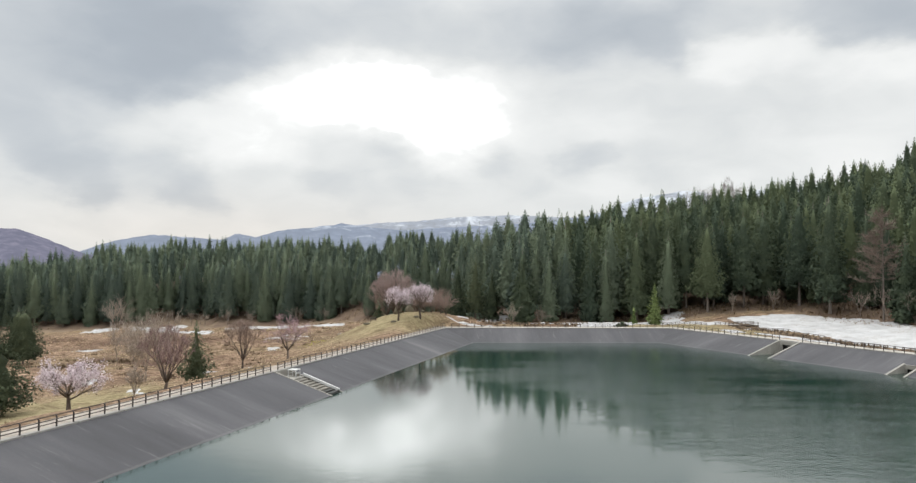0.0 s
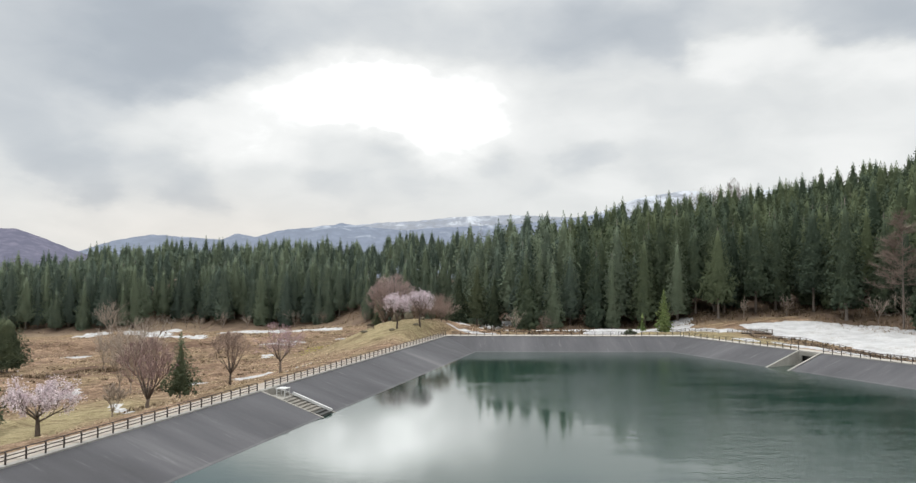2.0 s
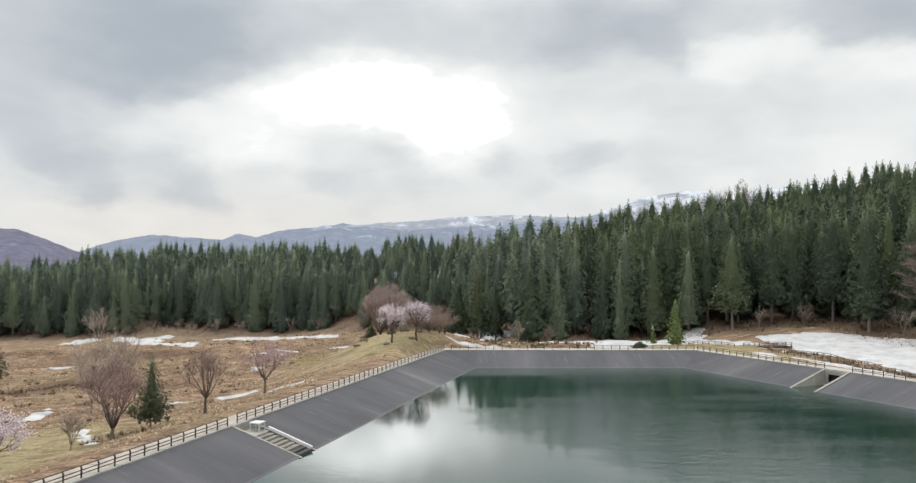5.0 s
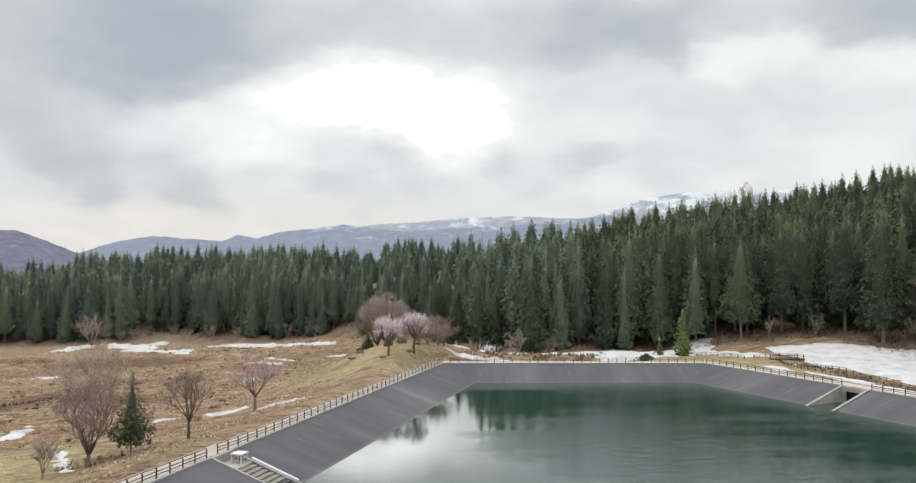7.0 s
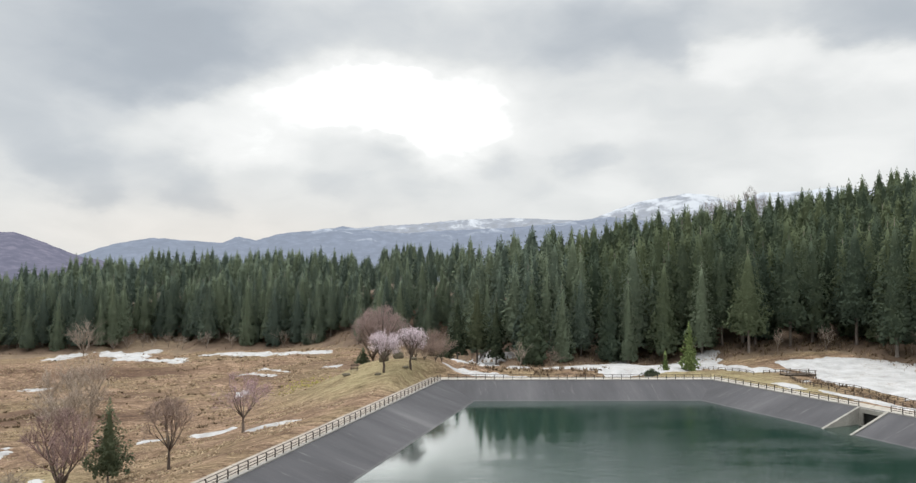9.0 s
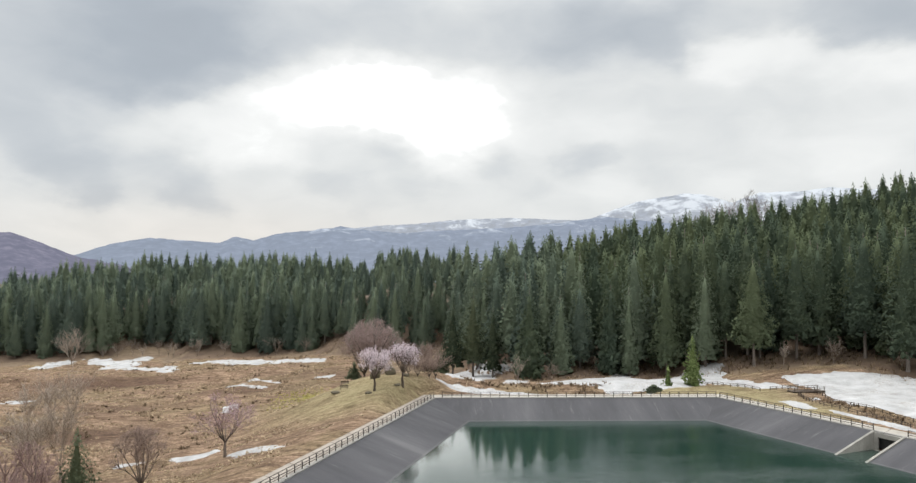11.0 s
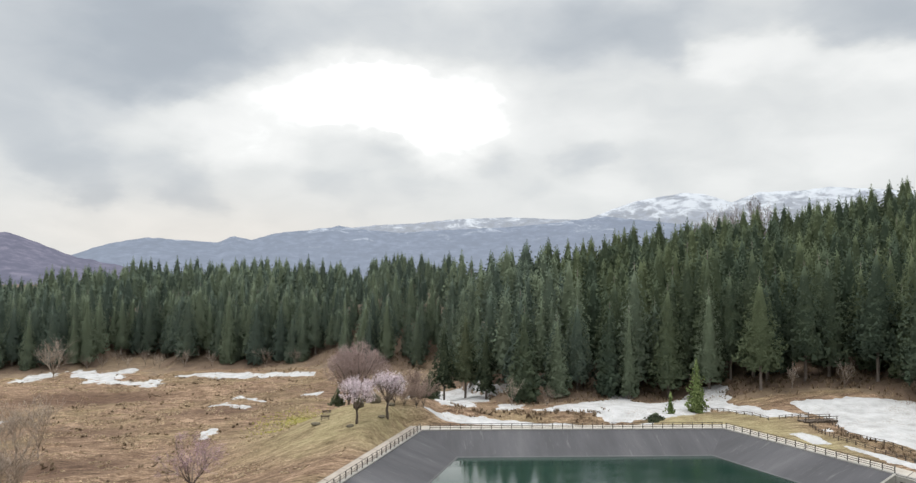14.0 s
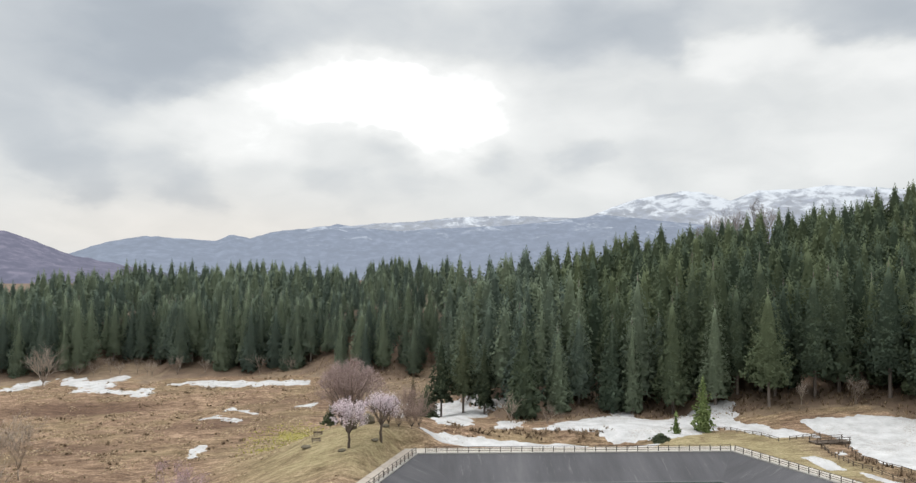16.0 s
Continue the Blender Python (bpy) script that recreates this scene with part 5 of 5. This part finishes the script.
for k, p in enumerate(((-9.5, 158), (-7.5, 156.5), (-5.0, 157), (-3.5, 160.5), (-6, 163), (-10.5, 164))):
    bare_tree("brown_shrub", p, 40 + k, (4.2, 3.8, 4.6, 5.6, 6.2, 4.6)[k], 2.6, 0.07, "tangle of bare brown shrubs behind the fence", "shrub", M_RUSSET_TWIG, "bare shrubs", fork=0.06, limbs=12, up=0.75, kids=(6, 6, 5), twig=0.016)
for k, (p, h) in enumerate((((-152, 352), 7), ((-147, 358), 8), ((-141, 354), 6), ((-135, 359), 8), ((-129, 355), 7), ((-125, 350), 6), ((-158, 350), 6), ((-60, 334), 7), ((-75, 342), 8), ((-36, 307), 7), ((-100, 346), 8), ((-112, 345), 9), ((43, 203), 6), ((48, 205), 5), ((66, 190), 5), ((86, 180), 5), ((18, 184), 6), ((26, 181), 5), ((98, 178), 6), ((109, 168), 7), ((113, 158), 8), ((114, 148), 9), ((116, 140), 8), ((113, 166), 6))):
    bare_tree("bare_sapling", p, 60 + k, h, h * 0.4, 0.10, "pale leafless sapling at the edge of the dark wood", "sapling", M_PALE_TWIG, "saplings of the wood's edge", fork=0.15, limbs=6, up=0.6, kids=(5, 4, 3), twig=0.018)
for k, p in enumerate(((150.5, 382), (159, 388), (168, 392), (173, 381), (145, 384), (181, 384))):
    bare_tree("bare_tree", p, 80 + k, (45, 48, 48, 47, 41, 44)[k], (5.0, 6.0, 5.5, 4.5, 3.5, 4.0)[k], 0.4, "tall bare broad-leaved tree on the ridge", "tree", M_RIDGE_TWIG, "bare trees on the ridge", fork=0.62, limbs=8, up=0.8, dome=(0.76,), kids=(5, 5, 4), twig=0.028, sink=2.0)


def dead_larch():
    """A leafless brown conifer with drooping sprays of twigs."""
    h = 30.5
    ob = thing("dead_larch", pose(114.5, 150, floor_z(114.5, 150) - 0.2), "brown leafless larch with long bare branches", "larch tree")
    rng = np.random.default_rng(5)
    wood = trunk_shape(h, 0.3)
    part("trunk", wood, M_CEDAR_BARK, ob, smooth=True)
    s = Shape()
    for k in range(64):
        t = 0.36 + 0.62 * (k + rng.uniform(0, 1)) / 64
        a = rng.uniform(0, 6.283) if k % 3 else rng.normal(3.5, 0.5)
        r = 10.5 * (1 - t) ** 0.55 * rng.uniform(0.45, 1.1) * (1.15 if k % 3 == 0 else 0.85) + 0.5
        base = np.array([0, 0, h * t])
        o = np.array([math.cos(a), math.sin(a), 0])
        rise = rng.uniform(-0.05, 0.45)
        sag = rng.uniform(-0.10, 0.10)
        way = lambda f: base + o * r * f + np.array([0, 0, r * (rise * f * f + sag * math.sin(f * 3.1))])
        s.tube([tuple(way(f)) for f in (0, 0.35, 0.7, 1.0)], [0.085, 0.06, 0.04, 0.015], 4)
        for _ in range(int(16 + 7.0 * r)):
            f = rng.uniform(0.25, 1.0)
            q = way(f)
            e = q + rng.normal(0, 0.65, 3) + np.array([0, 0, 0.5]) + o * 0.7
            s.tube([tuple(q), tuple((q + e) / 2 + rng.normal(0, 0.1, 3)), tuple(e)], [0.045, 0.034, 0.016], 3)
    part("crown", s, M_LARCH_TWIG, ob)


dead_larch()

# young conifers in the open
for at, seed, h, r, bare, n, size, label in (
    ((57.8, 168.5), 201, 12.2, 2.4, 0.4, 1100, 0.38, "bright green young conifer on the bank"),
    ((50.2, 164.0), 202, 5.0, 1.3, 0.2, 170, 0.30, "small young conifer standing in the snow"),
    ((-52.0, 98.2), 203, 12.2, 2.9, 1.9, 2400, 0.25, "lone dark conifer in the rough meadow"),
    ((-5.2, 204), 204, 12.5, 1.9, 0.8, 700, 0.36, "thin browned conifer beside the clearing"),
    ((-1.6, 205), 205, 9.5, 3.6, 0.3, 1300, 0.42, "round dark conifer beside the clearing"),
    ((2.4, 208), 207, 23.0, 4.0, 4.6, 1500, 0.46, "tall dark conifer standing in the snowy clearing"),
    ((8.2, 207), 208, 25.0, 4.2, 5.2, 1600, 0.46, "tall dark conifer standing in the snowy clearing"),
    ((13.6, 204), 210, 21.0, 3.6, 2.6, 1300, 0.46, "dark conifer standing in the snowy clearing"),
    ((45.8, 160.6), 209, 1.5, 2.4, 0.1, 500, 0.30, "low spreading evergreen bush beside the snow"),
    ((-22.6, 172), 206, 5.2, 2.0, 1.4, 420, 0.34, "small dark evergreen behind the cherries"),
):
    ob = make_conifer("young_conifer", seed, h, r, bare, n, size, M_FIR if seed < 203 else M_BROWNED if seed == 204 else M_PINE, label, "conifer", "young conifers", 0.72, h * 0.013, lumps=0.45 if seed == 203 else 0.3, core=0.48 if seed == 203 else 0.6)
    ob.matrix_basis = pose(at[0], at[1], floor_z(*at) - 0.05)

for k, (x, y, h, r) in enumerate(((-127, 180, 17, 6.0), (-136, 177, 18, 6.2), (-133, 188, 18, 5.6), (-144, 184, 17, 5.6), (-141, 171, 15, 5.5), (-80.5, 83, 14.0, 7.0), (-89, 90, 14, 6.0), (119, 138, 19, 5.4), (121, 126, 18, 5.6))):
    ob = make_conifer("evergreen_tree", 300 + k, h, r, h * (0.12 if x < 0 else 0.10), 3200, 0.38, M_PINE, "dark spreading evergreen at the meadow's side" if x < 0 else "dark bushy evergreen at the foot of the hillside wood", "evergreen tree", "evergreens of the meadow" if x < 0 else "evergreens of the hillside", 0.36 if x < 0 else 0.60, h * 0.016, lumps=0.3, sides=3)
    ob.matrix_basis = pose(x, y, floor_z(x, y) - 0.1)


# ---- undergrowth -------------------------------------------------------------
def tufts(seed, x, y, height, width, blades=5):
    """Blades of dry grass or twigs leaning out of the ground at many places."""
    rng = np.random.default_rng(seed)
    n = len(x)
    z = ground_z(x, y) + hummocks(x, y) * step(4.0, 10.0, outside(x, y))
    V = np.empty((n, blades * 3, 3))
    for b in range(blades):
        a = rng.uniform(0, 6.283, n)
        lean = rng.uniform(0.2, 0.9, n)
        h = height * rng.uniform(0.5, 1.2, n)
        o = np.stack([np.cos(a), np.sin(a)], 1)
        s = np.stack([-np.sin(a), np.cos(a)], 1) * (width * rng.uniform(0.5, 1.2, n))[:, None]
        p = np.stack([x, y], 1) + o * (width * 0.8)
        V[:, b * 3] = np.c_[p - s, z - 0.05]
        V[:, b * 3 + 1] = np.c_[p + s, z - 0.05]
        V[:, b * 3 + 2] = np.c_[p + o * (h * lean)[:, None], z + h]
    F = np.arange(n * blades * 3).reshape(-1, 3)
    lie = rng.normal(0, 0.35, (n, 3)) + np.array([0, 0, 1.0])
    return V.reshape(-1, 3), F, np.repeat(lie / np.linalg.norm(lie, axis=1, keepdims=True), blades * 3, 0)


def scatter(seed, n, box, keep):
    rng = np.random.default_rng(seed)
    x, y = rng.uniform(box[0], box[1], n), rng.uniform(box[2], box[3], n)
    k = keep(x, y, rng)
    return x[k], y[k]


def patchy(x, y, scale, level):
    return np.array([noise.noise(Vector((a * scale, b * scale, 3.0))) for a, b in zip(x, y)]) > level


x, y = scatter(1, 36000, (-175, 5, 45, 330), lambda x, y, r: (outside(x, y) > 6) & (wood_depth(x, y) < -2) & (x > -0.62 * (y + 40) - 20) & patchy(x, y, 0.11, 0.05) & (np.hypot((x + 66) / 16, (y - 78) / 34) > 1) & (np.hypot((x + 18) / 16, (y - 152) / 18) > 1))
V, F, NV = tufts(2, x, y, 0.26, 0.34, 4)
tagged(new("dry_grass", array_mesh("dry_grass", V, F, M_STRAW, True, NV)), "tussocks of dry straw-coloured grass all over the meadow", "grass", kind="stuff")
x, y = scatter(3, 60000, (-260, 125, 60, 460), lambda x, y, r: (wood_depth(x, y) > -3.5 - 3 * r.random(len(x))) & (wood_depth(x, y) < 14) & (outside(x, y) > 8))
V, F, NV = tufts(4, x, y, 0.85, 0.13)
tagged(new("undergrowth", array_mesh("undergrowth", V, F, M_BRUSH, True, NV)), "dead brown undergrowth along the foot of the wood", "undergrowth", kind="stuff")
x, y = scatter(7, 9000, (-62, -14, 166, 240), lambda x, y, r: np.hypot((x + 37) / 9, (y - 202) / 17) < r.random(len(x)) * 1.5)
V, F, NV = tufts(8, x, y, 0.22, 0.12)
tagged(new("spring_grass", array_mesh("spring_grass", V, F, M_SPRING, True, NV)), "fresh yellow-green growth in the dry meadow", "grass", kind="stuff")
x, y = scatter(5, 40000, (-125, 82, 90, 185), lambda x, y, r: (((np.abs(x - 76.5 - (140 - y) * 0.1) < 1.4) & (r.random(len(x)) < 0.4) & (y < 151) & (y > 100)) | ((np.abs(y - 168 - 0.3 * (x + 100) - 3 * np.sin(x * 0.3)) < 2.0) & (x < -90)) | ((np.hypot(x + 55, y - 93) < 6) & (r.random(len(x)) < 0.12)) | ((np.abs(y - 168.0 - 1.3 * np.sin(x * 0.55)) < 3.2 * r.random(len(x)) ** 1.5) & (x > 2) & (x < 38) & (r.random(len(x)) < 0.7))))
V, F, NV = tufts(6, x, y, 0.75, 0.20)
tagged(new("brown_scrub", array_mesh("brown_scrub", V, F, M_DEAD_BRUSH, True, NV)), "clumps of dead brown scrub in the meadow", "scrub", kind="stuff")


x, y = scatter(9, 150000, (-140, -48, 70, 330), lambda x, y, r: patchy(x, y, 0.16, 0.30) & (r.random(len(x)) < 0.05) & (y > 108) & (outside(x, y) > 12) & (wood_depth(x, y) < -10) & (x > -0.62 * (y + 40) - 20) & (r.random(len(x)) < 0.75))
V, F, NV = tufts(10, x, y, 0.6, 0.32, 6)
tagged(new("dead_brush", array_mesh("dead_brush", V, F, M_DEAD_BRUSH, True, NV)), "low dark brown dead brush in the rough meadow", "scrub", kind="stuff")


# ---- small things on the mound -----------------------------------------------
def boulder(at, size, seed, label):
    rng = np.random.default_rng(seed)
    bm = bmesh.new()
    bmesh.ops.create_icosphere(bm, subdivisions=2, radius=1.0)
    off = Vector(rng.uniform(-9, 9, 3))
    for v in bm.verts:
        v.co *= 1 + 0.35 * noise.noise(v.co * 1.1 + off)
        v.co = Vector((v.co.x * size[0], v.co.y * size[1], max(v.co.z, -0.5) * size[2]))
    me = bpy.data.meshes.new("boulder")
    bm.to_mesh(me)
    bm.free()
    me.materials.append(M_STONE)
    ob = new("boulder", me)
    ob.location = (at[0], at[1], floor_z(*at) + size[2] * 0.4)
    return tagged(ob, label, "boulder", "boulders on the mound")


for k, (at, s) in enumerate((((-17.2, 144.9), (0.7, 0.5, 0.35)), ((-16.6, 155.5), (1.1, 0.9, 1.5)), ((-11.5, 148.0), (0.7, 0.5, 0.35)), ((-13.6, 160.2), (1.1, 0.9, 1.5)), ((-10.0, 155.5), (0.8, 0.6, 0.5)), ((-24.5, 152.0), (1.0, 0.7, 0.35)))):
    boulder(at, s, 500 + k, "rounded mossy stone lying in the mown grass")


def bench(at, turn):
    b = thing("bench", pose(at[0], at[1], floor_z(*at), 0, 0, turn), "weathered wooden park bench on the mound", "bench", "benches on the mound")
    for k in range(3):
        part("seat_plank", Shape().box((1.8, 0.14, 0.05), (0, -0.17 + 0.17 * k, 0.43), None, 0.01), M_TIMBER, b)
    for k in range(2):
        part("back_plank", Shape().box((1.8, 0.04, 0.14), (0, 0.28, 0.62 + 0.18 * k), None, 0.01), M_TIMBER, b)
    for x in (-0.7, 0.7):
        part("leg", Shape().box((0.09, 0.5, 0.42), (x, 0, 0.2), None, 0.01), M_TIMBER, b)
        part("back_post", Shape().box((0.08, 0.06, 0.9), (x, 0.33, 0.45), None, 0.01), M_TIMBER, b)


def footbridge(at, turn, length=8.0, width=2.4):
    """A low plank bridge over the ditch."""
    b = thing("footbridge", pose(at[0], at[1], floor_z(*at) + 0.05, 0, 0, turn), "weathered brown plank footbridge over the ditch", "footbridge")
    for y in (-width * 0.4, width * 0.4):
        part("beam", Shape().box((length, 0.2, 0.3), (0, y, 0.02), None, 0.02), M_TIMBER, b)
    for y in (-width * 0.46, width * 0.46):
        for x in (-0.46, -0.16, 0.16, 0.46):
            part("rail_post", Shape().box((0.12, 0.12, 1.05), (x * length, y, 0.62), None, 0.02), M_TIMBER, b)
        for z in (0.68, 1.08):
            part("handrail", Shape().box((length, 0.08, 0.10), (0, y, z), None, 0.02), M_TIMBER, b)
    n = int(length / 0.36)
    plank = Shape().box((0.32, width, 0.07), (0, 0, 0.21), None, 0.012).mesh("plank", M_TIMBER)
    for k in range(n):
        part("plank", plank, M_TIMBER, b).location = ((k - (n - 1) / 2) * 0.36, 0, 0)


footbridge((78.0, 155.0), 9)
bench((-23.4, 158.8), 8)
bench((-23.0, 153.5), 8)


# ---- far mountains -----------------------------------------------------------
def ridge(name, distance, outline, rough, mat, label, foot=-30.0, back=700.0, seed=0):
    """A range of hills: azimuth (degrees) and crest elevation (degrees above level), falling towards the viewer in spurs."""
    az, el = (np.array(c, float) for c in zip(*outline))
    cols, rows = 260, 16
    A = np.linspace(az[0], az[-1], cols)
    crest = 34 + distance * np.tan(np.radians(np.interp(A, az, el)))
    V = []
    for r in range(rows + 3):
        f = r / rows
        for c in range(cols):
            w = math.radians(A[c])
            spur = noise.fractal(Vector((A[c] * 0.35 + seed, f * 2.2, seed)), 1.0, 2.1, 5)
            fine = noise.fractal(Vector((A[c] * 1.3 + seed, f * 3.0, 0)), 0.9, 2.1, 4)
            if f <= 1:
                dist = distance - back * (1 - f) + spur * 60 * (1 - f)
                z = foot + (crest[c] - foot) * (f ** 0.85) * (1 + 0.16 * spur * (1 - f)) + fine * rough * 0.6 * (0.3 + f)
            else:
                dist = distance + (r - rows) * 80
                z = foot + (crest[c] - foot) * (1 - 0.25 * (r - rows))
            V.append((dist * math.sin(w), dist * math.cos(w), z))
    i, j = np.meshgrid(np.arange(cols - 1), np.arange(rows + 2))
    q = (j * cols + i).ravel()
    me = array_mesh(name, V, np.stack([q, q + 1, q + cols + 1, q + cols], 1), mat, True)
    tagged(new(name, me), label, "mountain", kind="structure")


def crest(points, shift=0.0):
    """Azimuth and elevation of a skyline from places across the view."""
    return [(math.degrees(math.atan((x - 784) / 1219)) + AHEAD, math.degrees(math.atan((461 + (x - 784) * 0.0065 - y) / 1219)) + shift) for x, y in points]


# distance haze is put into the bluish base colours and the glow
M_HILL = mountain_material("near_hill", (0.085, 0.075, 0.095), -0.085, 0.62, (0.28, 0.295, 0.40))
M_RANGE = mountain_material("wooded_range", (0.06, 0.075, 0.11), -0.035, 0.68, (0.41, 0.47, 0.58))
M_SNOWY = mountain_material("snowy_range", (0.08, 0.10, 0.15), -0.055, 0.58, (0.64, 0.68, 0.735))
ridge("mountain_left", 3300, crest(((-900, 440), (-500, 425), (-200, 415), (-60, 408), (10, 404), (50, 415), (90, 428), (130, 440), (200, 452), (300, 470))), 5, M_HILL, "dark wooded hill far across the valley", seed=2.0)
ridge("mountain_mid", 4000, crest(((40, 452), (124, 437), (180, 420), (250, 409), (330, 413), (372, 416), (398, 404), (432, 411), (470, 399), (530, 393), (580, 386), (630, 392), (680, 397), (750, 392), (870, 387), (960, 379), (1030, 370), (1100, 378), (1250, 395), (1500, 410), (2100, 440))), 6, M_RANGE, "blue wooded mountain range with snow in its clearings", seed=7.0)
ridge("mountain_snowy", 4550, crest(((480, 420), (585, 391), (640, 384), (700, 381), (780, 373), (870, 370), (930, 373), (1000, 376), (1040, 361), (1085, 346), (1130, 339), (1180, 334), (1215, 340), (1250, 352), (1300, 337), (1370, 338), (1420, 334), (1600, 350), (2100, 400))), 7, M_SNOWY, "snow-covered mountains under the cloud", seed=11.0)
